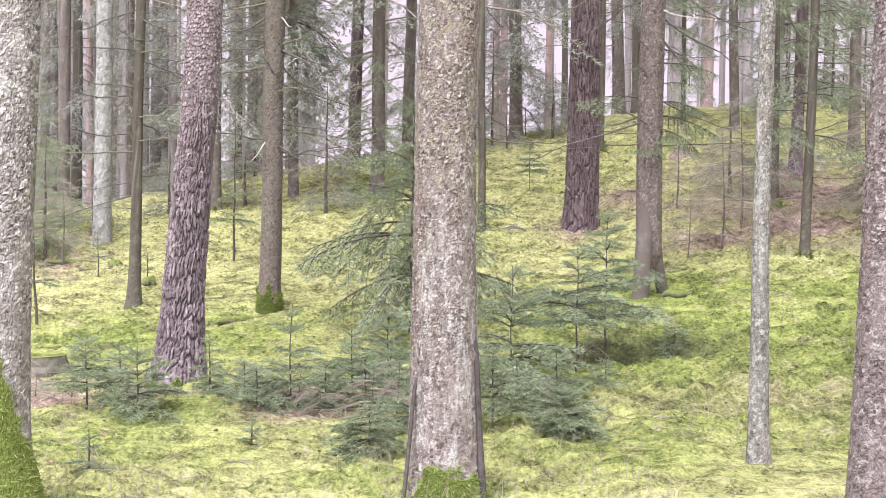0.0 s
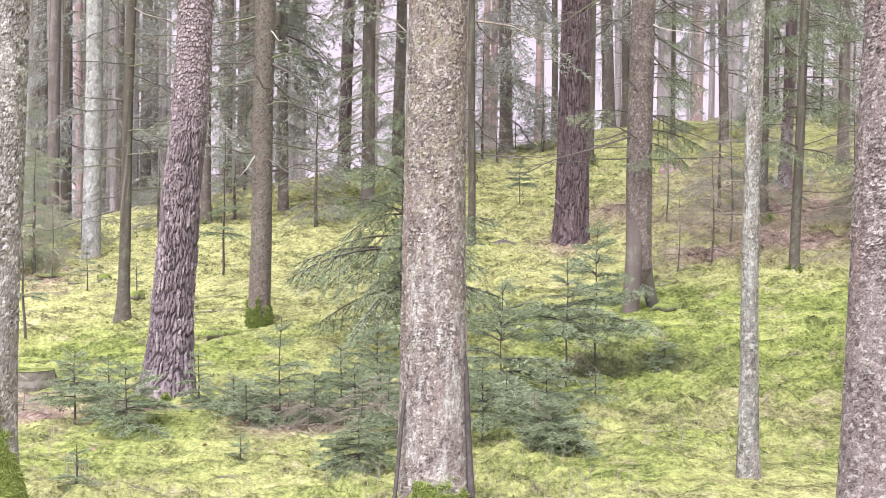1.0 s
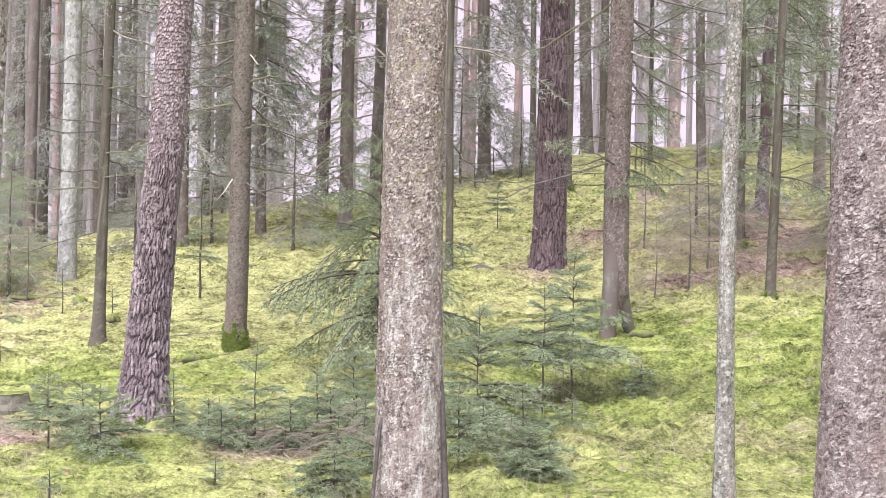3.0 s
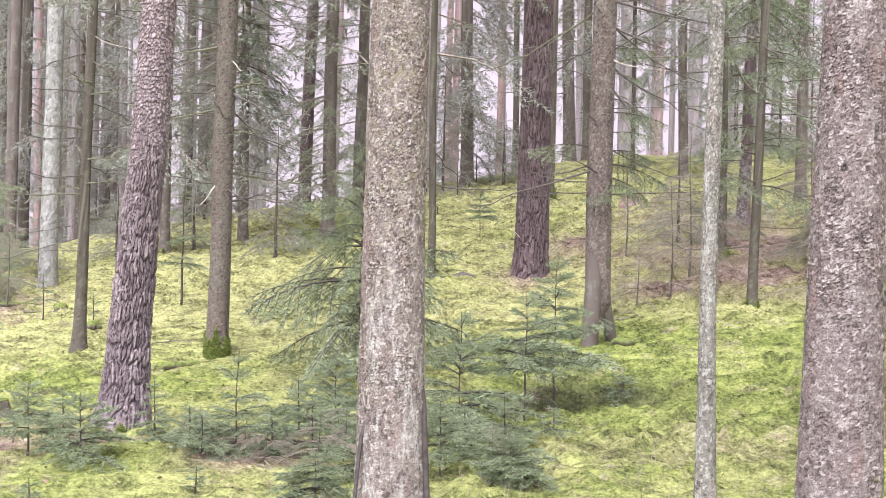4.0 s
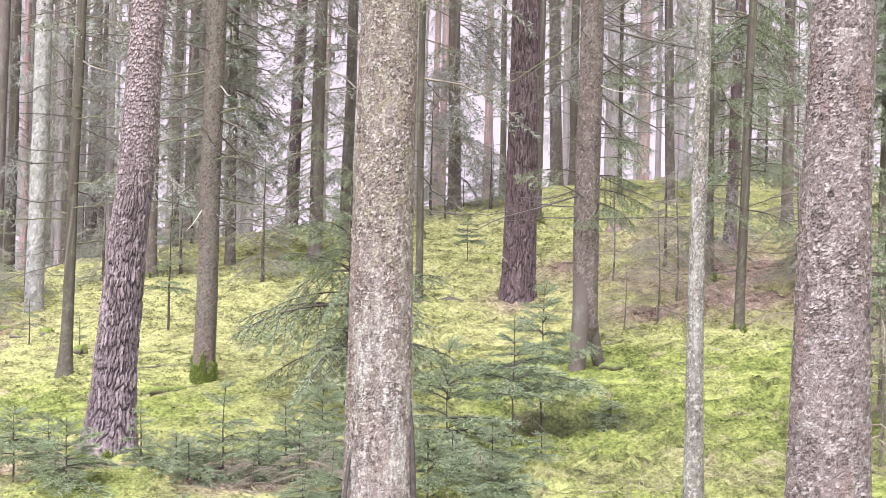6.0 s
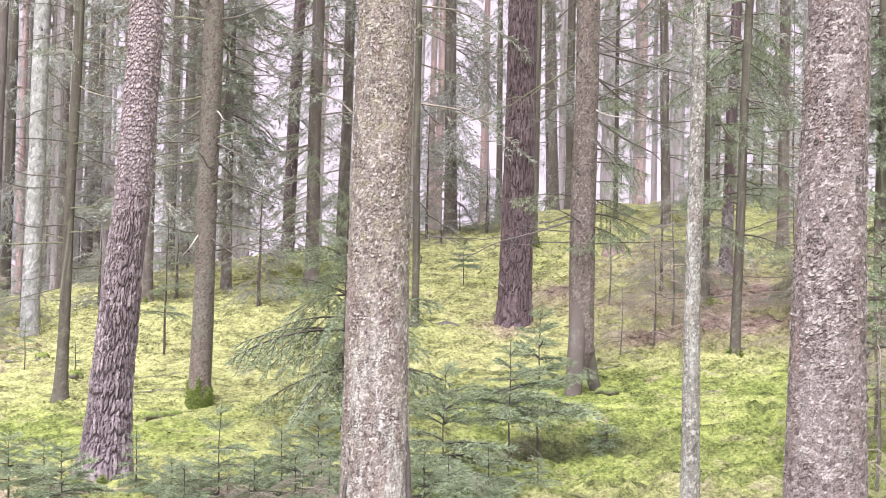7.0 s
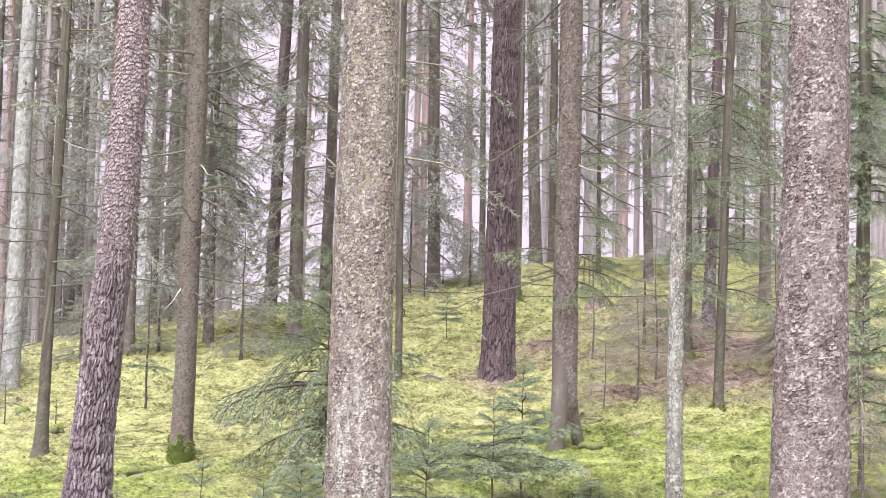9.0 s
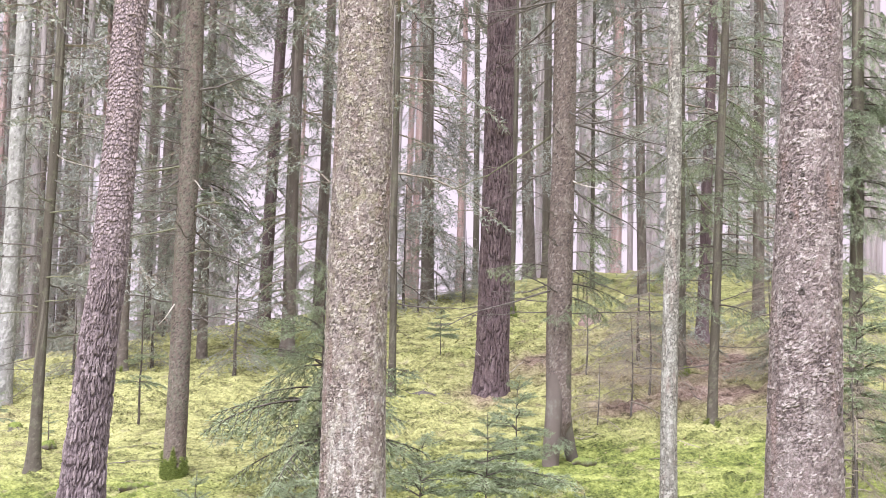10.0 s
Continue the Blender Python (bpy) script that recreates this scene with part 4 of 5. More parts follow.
tree("spruce_tree", 4.75, 27.6, 0.088, -0.010, BARK_SLIM, label="very thin dark trunk on the crest", seed=32, green=12, green_from=2, green_to=7, dead=14, dead_from=2, dead_to=9, height=13, **MIDDLE)
tree("spruce_tree", 5.51, 26.4, 0.170, -0.025, BARK_GREY, label="grey spruce trunk with green boughs", seed=33, sprays=SPRAY_BIG + SPRAY_GREEN, green=34, green_from=1.2, green_to=8.0, dead=12, dead_from=2, dead_to=9, **MIDDLE)
droop_spruce = tree("spruce_tree", 4.67, 19.5, 0.110, -0.015, BARK_SLIM, label="dark slim trunk with a long drooping mossy branch", seed=34, green=10, green_from=3.0, green_to=7.0, dead=20, dead_from=1.5, dead_to=8, height=16, moss_h=0.2, **MIDDLE)
tree("spruce_tree", 5.54, 21.9, 0.175, 0.031, BARK_DARK, label="brown spruce trunk on the littered bank", seed=35, green=16, green_from=2.5, green_to=7.0, dead=16, dead_from=1.5, dead_to=8, **MIDDLE)
tree("spruce_tree", 4.42, 16.9, 0.116, 0.025, BARK_SLIM, label="slim brown trunk with sagging green boughs", seed=36, green=18, green_from=1.5, green_to=5.5, dead=16, dead_from=0.6, dead_to=7, sprays=SPRAY_GREEN, height=15, moss_h=0.15, **MIDDLE)
tree("spruce_tree", 6.27, 17.0, 0.170, 0.006, BARK_SLIM, label="dark trunk with fresh green boughs", seed=37, dead=16, dead_from=0.8, dead_to=7, green=18, green_from=3.2, green_to=6.5, sprays=SPRAY_GREEN, **MIDDLE)
tree("spruce_tree", -9.51, 34.0, 0.205, -0.02, BARK_SLIM, label="dark trunk deep in the wood", seed=38, green=16, green_from=2, green_to=10, dead=10, dead_from=2, dead_to=10, **MIDDLE)
tree("spruce_tree", -7.93, 30.0, 0.220, -0.010, BARK_SLIM, label="dark trunk deep in the wood", seed=39, green=18, green_from=2, green_to=10, dead=12, dead_from=2, dead_to=10, **MIDDLE)
tree("pine_tree", -8.41, 33.0, 0.185, -0.016, BARK_RED, label="pinkish pine trunk deep in the wood", seed=40, dead=6, dead_from=4, dead_to=10, **MIDDLE)
tree("spruce_tree", -6.23, 27.0, 0.130, -0.003, BARK_FAR, label="slim grey trunk deep in the wood", seed=41, green=12, green_from=2, green_to=8, dead=14, dead_from=2, dead_to=9, height=17, **MIDDLE)
tree("spruce_tree", -5.87, 30.0, 0.182, -0.012, BARK_FAR, label="grey trunk deep in the wood", seed=42, green=18, green_from=2, green_to=9, dead=10, dead_from=2, dead_to=10, **MIDDLE)
tree("spruce_tree", -3.49, 21.3, 0.138, -0.011, BARK_GREY, label="slim grey trunk with mossy foot", seed=43, green=14, green_from=2.5, green_to=7.5, dead=12, dead_from=2, dead_to=8, height=17, moss_h=0.12, **MIDDLE)
tree("spruce_tree", -2.39, 22.0, 0.150, -0.010, BARK_GREY, label="slim grey-brown trunk among needled boughs", seed=44, sprays=SPRAY_BIG + SPRAY_GREEN, green=56, green_from=2.2, green_to=8.0, dead=16, dead_from=2, dead_to=8, height=18, moss_h=0.1, **MIDDLE)
tree("spruce_tree", -3.06, 32.0, 0.182, -0.006, BARK_FAR, label="trunk behind the crest", seed=45, green=16, green_from=2, green_to=9, dead=8, dead_from=3, dead_to=10, **MIDDLE)

tree("spruce_tree", 7.1, 24.0, 0.19, -0.006, BARK_GREY, label="grey spruce trunk veiled by its own boughs", seed=46, dead=14, dead_from=1.5, dead_to=9, **MIDDLE)

# boughs that hang with grey-green needles between the trunks
hr = np.random.default_rng(57)
for host in [o for o in bpy.data.objects if o.parent is None and o.name.startswith("spruce_tree") and o.location.y > 21]:
    if abs(host.location.y - 24.6) < 0.05:
        continue
    for k in range(14 if host.location.x < -4 else 6):
        z = hr.uniform(1.6, 7.5)
        hang_branch(host, SPRAY_HANG, hr, 0.0, z, 0.08, hr.uniform(0, 6.283), hr.uniform(-0.3, 0.15), hr.uniform(0.6, 1.15), "hanging needled bough")

for host in [o for o in bpy.data.objects if o.name.startswith("spruce_tree") and o.parent is None and o.location.x > 4.3 and o.location.y < 22]:
    for k in range(14):
        z = hr.uniform(1.4, 4.6)
        hang_branch(host, SPRAY_MID, hr, 0.02 * z, z, 0.04, hr.uniform(0, 6.283), hr.uniform(-0.35, 0.1), hr.uniform(0.7, 1.3), "hanging needled bough")

# skirts of boughs on the trunks of the bank, by the tree they hang on
def tree_at(x, y):
    return min((o for o in bpy.data.objects if o.parent is None and o.name.startswith("spruce_tree")), key=lambda o: (o.location.x - x) ** 2 + (o.location.y - y) ** 2)


for i, (x, y, meshes, count, low, high, size) in enumerate((
        (-2.39, 22.0, SPRAY_DENSE, 62, 1.3, 5.4, (0.7, 1.15)), (-2.39, 22.0, SPRAY_GREEN, 20, 2.4, 4.8, (0.9, 1.6)),
        (-1.05, 22.0, SPRAY_BUSH, 30, 0.6, 3.6, (0.5, 0.8)), (-0.64, 24.0, SPRAY_DENSE, 20, 0.8, 5.0, (0.5, 0.8)),
        (1.40, 27.3, SPRAY_MISTY, 40, 0.8, 8.0, (0.8, 1.35)), (-3.49, 21.3, SPRAY_DENSE, 22, 1.6, 5.5, (0.6, 1.0)),
        (5.51, 26.4, SPRAY_MISTY, 22, 2.2, 8.5, (0.7, 1.2)), (4.75, 27.6, SPRAY_MISTY, 20, 1.0, 6.5, (0.6, 1.0)), (4.67, 19.5, SPRAY_MISTY, 14, 1.2, 5.0, (0.5, 0.9)),
        (5.54, 21.9, SPRAY_MISTY, 12, 2.8, 8.0, (0.6, 1.1)), (-5.87, 30.0, SPRAY_MISTY, 24, 0.6, 7.0, (0.8, 1.3)), (-7.93, 30.0, SPRAY_MISTY, 26, 0.6, 8.0, (0.8, 1.3)),
        (-6.23, 27.0, SPRAY_DENSE, 32, 0.4, 5.0, (0.7, 1.1)), (7.1, 24.0, SPRAY_MISTY, 44, 2.6, 9.0, (0.8, 1.3)), (-9.51, 34.0, SPRAY_MISTY, 30, 0.6, 9.0, (0.8, 1.4)), (6.27, 17.0, SPRAY_GREEN, 50, 2.6, 5.2, (0.9, 1.6)), (6.27, 17.0, SPRAY_DENSE, 20, 2.4, 4.6, (0.5, 0.9)))):
    boughs(tree_at(x, y), meshes, count, low, high, size, 1000 + i)

# branches with a shape of their own
for i, (owner, mat, thick, points) in enumerate((
        (sock_spruce, TWIG_MOSSY, 0.012, ((-0.10, 4.35), (-0.32, 4.39), (-0.52, 4.40))),
        (sock_spruce, TWIG, 0.011, ((-0.10, 3.74), (-0.35, 3.80), (-0.54, 3.91))),
        (sock_spruce, TWIG_MOSSY, 0.013, ((-0.10, 3.48), (-0.34, 3.41), (-0.56, 3.35))),
        (sock_spruce, TWIG, 0.011, ((-0.10, 3.32), (-0.30, 3.17), (-0.57, 3.15))),
        (sock_spruce, TWIG, 0.010, ((-0.10, 3.05), (-0.26, 3.07), (-0.59, 2.86))),
        (sock_spruce, TWIG, 0.010, ((-0.10, 3.01), (-0.36, 2.85), (-0.60, 2.75))),
        (sock_spruce, TWIG_MOSSY, 0.012, ((-0.10, 2.78), (-0.38, 2.70), (-0.62, 2.62))),
        (sock_spruce, TWIG, 0.012, ((0.08, 4.36), (0.31, 4.39), (0.66, 4.54), (0.99, 4.68))),
        (sock_spruce, TWIG_BARE, 0.009, ((0.04, 3.36), (0.11, 3.30), (0.16, 3.22), (0.21, 3.21))),
        (sock_spruce, TWIG_MOSSY, 0.015, ((0.10, 3.03), (0.28, 3.09), (0.43, 3.09))),
        (sock_spruce, TWIG, 0.012, ((0.10, 2.96), (0.27, 2.87), (0.45, 2.77), (0.56, 2.54))),
        (sock_spruce, TWIG_BARE, 0.008, ((-0.04, 1.98), (-0.10, 1.88), (-0.15, 1.77), (-0.22, 1.68))),
        (grey_spruce, TWIG, 0.012, ((0.10, 3.95), (0.50, 4.21), (0.71, 4.43), (0.85, 4.59))),
        (grey_spruce, TWIG, 0.014, ((0.10, 3.84), (0.41, 3.76), (0.77, 3.67), (1.17, 3.61))),
        (grey_spruce, TWIG, 0.012, ((0.10, 3.55), (0.49, 3.38), (0.72, 3.33))),
        (grey_spruce, TWIG_BARE, 0.010, ((0.06, 3.21), (0.19, 3.12), (0.62, 3.07))),
        (grey_spruce, TWIG, 0.013, ((0.10, 3.10), (0.42, 2.88), (0.76, 2.74), (0.86, 2.65))),
        (grey_spruce, TWIG, 0.014, ((0.10, 2.86), (0.27, 2.65), (0.43, 2.45))),
        (grey_spruce, TWIG, 0.010, ((-0.10, 3.30), (-0.28, 3.21), (-0.61, 3.26))),
        (droop_spruce, TWIG_MOSSY, 0.018, ((-0.06, 3.75), (0.00, 3.05), (0.24, 2.52), (0.57, 2.29), (0.98, 2.28), (1.27, 2.15))),
        (slim_spruce, TWIG_BARE, 0.009, ((0.03, 3.63), (0.17, 3.54), (0.53, 3.47))),
        (slim_spruce, TWIG, 0.010, ((-0.03, 2.55), (-0.22, 2.58), (-0.44, 2.57), (-0.64, 2.64), (-0.84, 2.75))),
        (slim_spruce, TWIG_MOSSY, 0.009, ((0.04, 2.94), (0.28, 2.98), (0.51, 3.06))),
        (slim_spruce, TWIG_MOSSY, 0.009, ((0.04, 2.21), (0.24, 2.21), (0.43, 2.19))),
        (slim_spruce, TWIG_MOSSY, 0.008, ((0.04, 1.94), (0.27, 1.96), (0.43, 1.98))),
        (light_spruce, TWIG_BARE, 0.014, ((0.05, 2.84), (-0.11, 2.42), (-0.25, 2.38), (-0.20, 1.84))))):
    limb(owner, points, thick * 1.2, mat, 300 + i, "mossy dead branch" if mat is TWIG_MOSSY else "bleached bare branch" if mat is TWIG_BARE else "bare dead branch", 0 if mat is TWIG_BARE else 3)
for i, (points, thick, end) in enumerate(((((-0.05, 1.0), (-0.055, 0.7), (-0.075, 0.4), (-0.11, -0.2)), 0.095, 1.0), (((0.045, 1.0), (0.05, 0.75), (0.085, 0.45), (0.15, 0.14), (0.26, -0.2)), 0.085, 0.75))):
    limb(grey_spruce, points, thick, (BARK_GREY, BARK_SLIM)[i], 340 + i, "buttress root gripping the moss", 0, "root", end, 16)
for azimuth in (-2.0, -1.7, -1.4, -1.1):
    hang_branch(grey_spruce, SPRAY_GREEN, hr, 0.0, hr.uniform(0.25, 0.6), 0.1, azimuth, -0.5, hr.uniform(0.3, 0.5), "green sprig between the roots")
for k in range(9):
    z = hr.uniform(1.5, 3.5)
    hang_branch(grey_spruce, SPRAY_MID, hr, 0.0, z, 0.12, hr.uniform(-1.0, 0.7), hr.uniform(-0.35, 0.1), hr.uniform(0.6, 1.0), "hanging needled bough")
for azimuth in (-2.1, -1.4, -0.6):
    hang_branch(grey_spruce, SPRAY_MID, hr, 0.0, hr.uniform(1.65, 1.85), 0.14, azimuth, -0.2, hr.uniform(0.4, 0.6), "hanging needled bough")
limb(middle_spruce, ((-0.13, 0.95), (-0.185, 0.75), (-0.206, 0.45), (-0.226, 0.2), (-0.255, -0.1)), 0.010, KNOT, 361, "dark wet strip of peeling bark", 0, "bark_strip", 1.3, 8)
limb(middle_spruce, ((0.11, 1.2), (0.172, 1.0), (0.186, 0.75), (0.202, 0.45), (0.222, 0.2), (0.255, -0.1)), 0.014, KNOT, 360, "dark wet strip of peeling bark", 0, "bark_strip", 1.7, 8)
kr = np.random.default_rng(44)
for i in range(16):
    z = 0.75 + 0.19 * i + kr.uniform(-0.06, 0.06)
    knot(knotty, 0.150 * (1.03 + 0.44 * max(0.0, 1 - z / 4) - 0.025 * z), -math.pi / 2 + kr.uniform(-1.2, 1.2), z, kr.uniform(0.013, 0.025), 400 + i).location.x += 0.012 * z
for i in range(8):
    z = 0.9 + 0.4 * i + kr.uniform(-0.1, 0.1)
    knot(middle_spruce, 0.172 * (1.04 - 0.03 * z), -math.pi / 2 + kr.uniform(-1.2, 1.2), z, kr.uniform(0.008, 0.015), 430 + i).location.x -= 0.008 * z
for i in range(14):
    z = 1.5 + 0.33 * i
    knot(grey_spruce, 0.135 * (1.04 - 0.025 * z), -math.pi / 2 + kr.uniform(-1.3, 1.3), z, kr.uniform(0.012, 0.022), 450 + i)

pale_tree = bpy.data.objects["pale_tree"]
for i in range(12):
    knot(pale_tree, 0.112 * (1.04 - 0.025 * (1 + 0.55 * i)), -math.pi / 2 + kr.uniform(-1.2, 1.2), 1 + 0.55 * i, kr.uniform(0.014, 0.026), 470 + i)

dark_pine = bpy.data.objects["pine_tree.001"]
for k in range(8):
    hang_branch(dark_pine, DEAD_BARE if k % 3 == 0 else DEAD, kr, 0.0, kr.uniform(0.1, 0.5), 0.22, -math.pi / 2 + kr.uniform(-1.0, 1.3), kr.uniform(-0.2, 0.7), kr.uniform(0.3, 0.6), "bleached dead twig at the foot")

# ---- young spruces ----
young_spruce("young_spruce", -1.20, 11.05, 0.90, 0.36, "young spruce with blue-green needles and tiered branches", 61, whorls=6, each=6, dead_low=7)
young_spruce("young_spruce", -2.78, 10.85, 0.64, 0.30, "small thin-stemmed blue-green spruce", 62, whorls=6, bare=0.35)
young_spruce("young_spruce", -2.30, 10.5, 0.60, 0.36, "small blue-green spruce with spreading branches", 63, whorls=6, bare=0.2, dead_low=4)
young_spruce("young_spruce", -1.99, 11.9, 0.52, 0.20, "small spruce growing beside the pine's foot", 64, whorls=6, bare=0.15)
young_spruce("young_spruce", -0.47, 12.3, 0.80, 0.46, "bushy young spruce with dark needles", 65, whorls=6, each=6, dead_low=7)
young_spruce("young_spruce", -0.48, 9.4, 0.40, 0.36, "low drooping spruce bush beside the trunk", 66, whorls=6, each=7, droop=0.35, bare=0.25)
young_spruce("young_spruce", 0.62, 12.2, 1.10, 0.70, "bushy young spruce with long side branches", 67, whorls=7, each=5, dead_low=8)
young_spruce("young_spruce", 1.25, 12.75, 1.22, 0.58, "young spruce with a bare lower stem", 68, whorls=6, each=4, bare=0.42, stem=0.011)
young_spruce("young_spruce", 1.59, 13.4, 1.60, 0.58, "tall thin young spruce with a bare lower stem", 69, whorls=8, each=4, bare=0.35, stem=0.012)
young_spruce("young_spruce", 0.90, 10.15, 0.33, 0.36, "low dense spruce bush on the moss", 70, whorls=6, each=10, bare=0.15)
young_spruce("young_spruce", 0.40, 10.5, 0.66, 0.34, "small spruce hidden by the trunk", 71, whorls=6, bare=0.4)
young_spruce("young_spruce", 0.98, 11.7, 0.50, 0.28, "spreading young spruce in the thicket", 92, whorls=5, each=6, bare=0.2)
young_spruce("young_spruce", 0.62, 11.2, 0.46, 0.30, "small spruce in the thicket by the trunk", 93, whorls=4, each=6, bare=0.2)
young_spruce("young_spruce", -0.62, 11.4, 0.5, 0.42, "spreading small spruce in the thicket", 94, whorls=4, each=6, bare=0.2, dead_low=5)
young_spruce("young_spruce", 1.43, 12.0, 0.30, 0.20, "little blue-green spruce seedling", 73, whorls=4, bare=0.2, dead_low=4)
young_spruce("young_spruce", 1.30, 21.0, 0.82, 0.26, "small spruce on a bare stem up the bank", 74, whorls=5, bare=0.5)
young_spruce("young_spruce", 2.38, 14.1, 0.30, 0.22, "low dark spruce seedling in a hollow", 75, whorls=4, each=6)
young_spruce("young_spruce", -1.33, 9.75, 0.24, 0.12, "tiny spruce seedling in the moss", 76, whorls=4)
young_spruce("young_spruce", -2.11, 8.3, 0.30, 0.14, "tiny spruce seedling in the moss", 77, whorls=4)
young_spruce("young_spruce", -0.32, 14.5, 2.6, 1.15, "young spruce with long drooping grey-green boughs", 72, meshes=SPRAY_MID, spray_len=0.7, whorls=10, each=5, bare=0.24, stem=0.028, droop=0.10)
young_spruce("young_spruce", -2.67, 17.7, 1.95, 0.28, "thin half-dead young spruce", 78, whorls=5, each=3, bare=0.3, stem=0.016, dead_low=8)
young_spruce("young_spruce", -4.39, 15.0, 1.30, 0.22, "thin half-dead young spruce", 79, whorls=4, each=3, bare=0.35, stem=0.016, dead_low=6, lean=-0.05)
young_spruce("young_spruce", -4.33, 17.4, 0.68, 0.16, "thin spruce seedling with few needles", 80, whorls=4, each=3, bare=0.4)
young_spruce("young_spruce", -3.69, 17.3, 0.46, 0.12, "thin spruce seedling with few needles", 81, whorls=3, each=3, bare=0.4)
for x, y, h, w, seed in ((-1.62, 11.4, 0.36, 0.30, 651), (-0.95, 11.4, 0.42, 0.34, 652), (-0.78, 12.1, 0.6, 0.32, 653), (-0.42, 11.7, 0.5, 0.34, 654), (-2.62, 11.3, 0.5, 0.30, 656), (-0.2, 10.2, 0.42, 0.3, 657), (-1.45, 10.9, 0.36, 0.28, 659)):
    young_spruce("young_spruce", x, y, h, w, "small grey-green spruce crowded in the thicket", seed, whorls=5, each=5, bare=0.15, dead_low=5)
FAR_BUSH = dict(meshes=SPRAY_BIG, spray_len=1.3, stem=0.03, droop=0.1)
for x, y, h, w, seed in ((-5.35, 18.6, 1.7, 0.7, 82), (-6.2, 20.6, 2.6, 1.0, 83), (-7.6, 23.0, 3.0, 1.1, 84), (2.1, 27.0, 1.3, 0.7, 85), (0.9, 26.3, 2.4, 0.9, 86), (-3.6, 24.5, 3.2, 1.0, 87),
                         (6.4, 19.6, 2.2, 1.0, 88), (-4.5, 24.0, 2.0, 0.8, 89), (7.8, 22.0, 2.8, 1.1, 90), (-8.4, 26.0, 3.0, 1.1, 91)):
    young_spruce("young_spruce", x, y, h, w, "grey-green young spruce among the trunks", seed, whorls=10 if x < -5 else 7, each=5 if x < -5 else 4, **(FAR_BUSH | dict(meshes=SPRAY_BUSH, spray_len=1.1) if x < -5 else FAR_BUSH))

for x, y, h, w, seed in ((-5.7, 19.2, 1.5, 0.75, 601), (-5.1, 20.2, 1.3, 0.65, 602), (-4.2, 21.2, 1.1, 0.6, 603), (-3.1, 21.6, 1.0, 0.55, 604), (-1.75, 20.6, 2.0, 0.7, 605), (-6.6, 21.4, 1.8, 0.8, 606), (5.9, 18.8, 1.6, 0.8, 607), (4.9, 20.8, 1.5, 0.8, 608), (4.25, 20.6, 1.5, 0.7, 610)):
    young_spruce("young_spruce", x, y, h, w, "dense grey-green young spruce on the bank", seed, whorls=8, each=5, **FAR_BUSH)
for i in range(14):
    x = (ur0 := np.random.default_rng(800 + i)).uniform(0.4, 2.6) if i < 5 else np.random.default_rng(830 + i).uniform(4.6, 9.0)
    y = min(27.2 + 0.75 * x, 30.6) + ur0.uniform(-2.5, 0.6)
    h = ur0.uniform(0.5, 1.4)
    young_spruce("young_spruce", x, y, h, 0.5 * h + 0.15, "low grey-green spruce bush at the crest", 840 + i, meshes=SPRAY_FAR, spray_len=1.3, whorls=6, each=4, stem=0.015)
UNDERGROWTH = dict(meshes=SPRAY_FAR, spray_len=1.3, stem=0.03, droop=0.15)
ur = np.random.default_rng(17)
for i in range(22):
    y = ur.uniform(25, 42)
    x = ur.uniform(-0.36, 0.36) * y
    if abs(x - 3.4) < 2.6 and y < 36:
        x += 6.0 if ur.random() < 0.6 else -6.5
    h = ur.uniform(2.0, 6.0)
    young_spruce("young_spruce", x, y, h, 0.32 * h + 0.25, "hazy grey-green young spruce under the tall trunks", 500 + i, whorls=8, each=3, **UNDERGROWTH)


young_spruce("young_spruce", 4.62, 12.5, 2.7, 0.75, "shaggy grey-green young spruce with dead lower twigs", 977, whorls=9, each=4, bare=0.3, dead_low=7)


def dead_spruce(x, y, height, reach, count, seed):
    """A dead young spruce: a thin stem hung with fine brown twigs."""
    r = np.random.default_rng(seed)
    ob = thing("dead_spruce", x, y, "dead young spruce of fine tangled grey-brown twigs", "dead tree", "dead spruces")
    s = Soup()
    zz = np.linspace(-0.1, height, 8)
    tube(s, np.stack([0.02 * np.sin(zz * 3), 0 * zz, zz], 1), (0.003 + 0.007 * height) * (1.05 - zz / height) + 0.001, 6)
    part("stem", s.mesh("stem", [TWIG]), ob)
    for k in range(count):
        z = height * (0.12 + 0.85 * (k + r.random()) / count)
        hang_branch(ob, SPRAY_DEAD, r, 0, z, 0.0, r.uniform(0, 6.28), r.uniform(-0.45, 0.15), reach * (1.15 - 0.6 * z / height) * r.uniform(0.6, 1.1))
    return ob


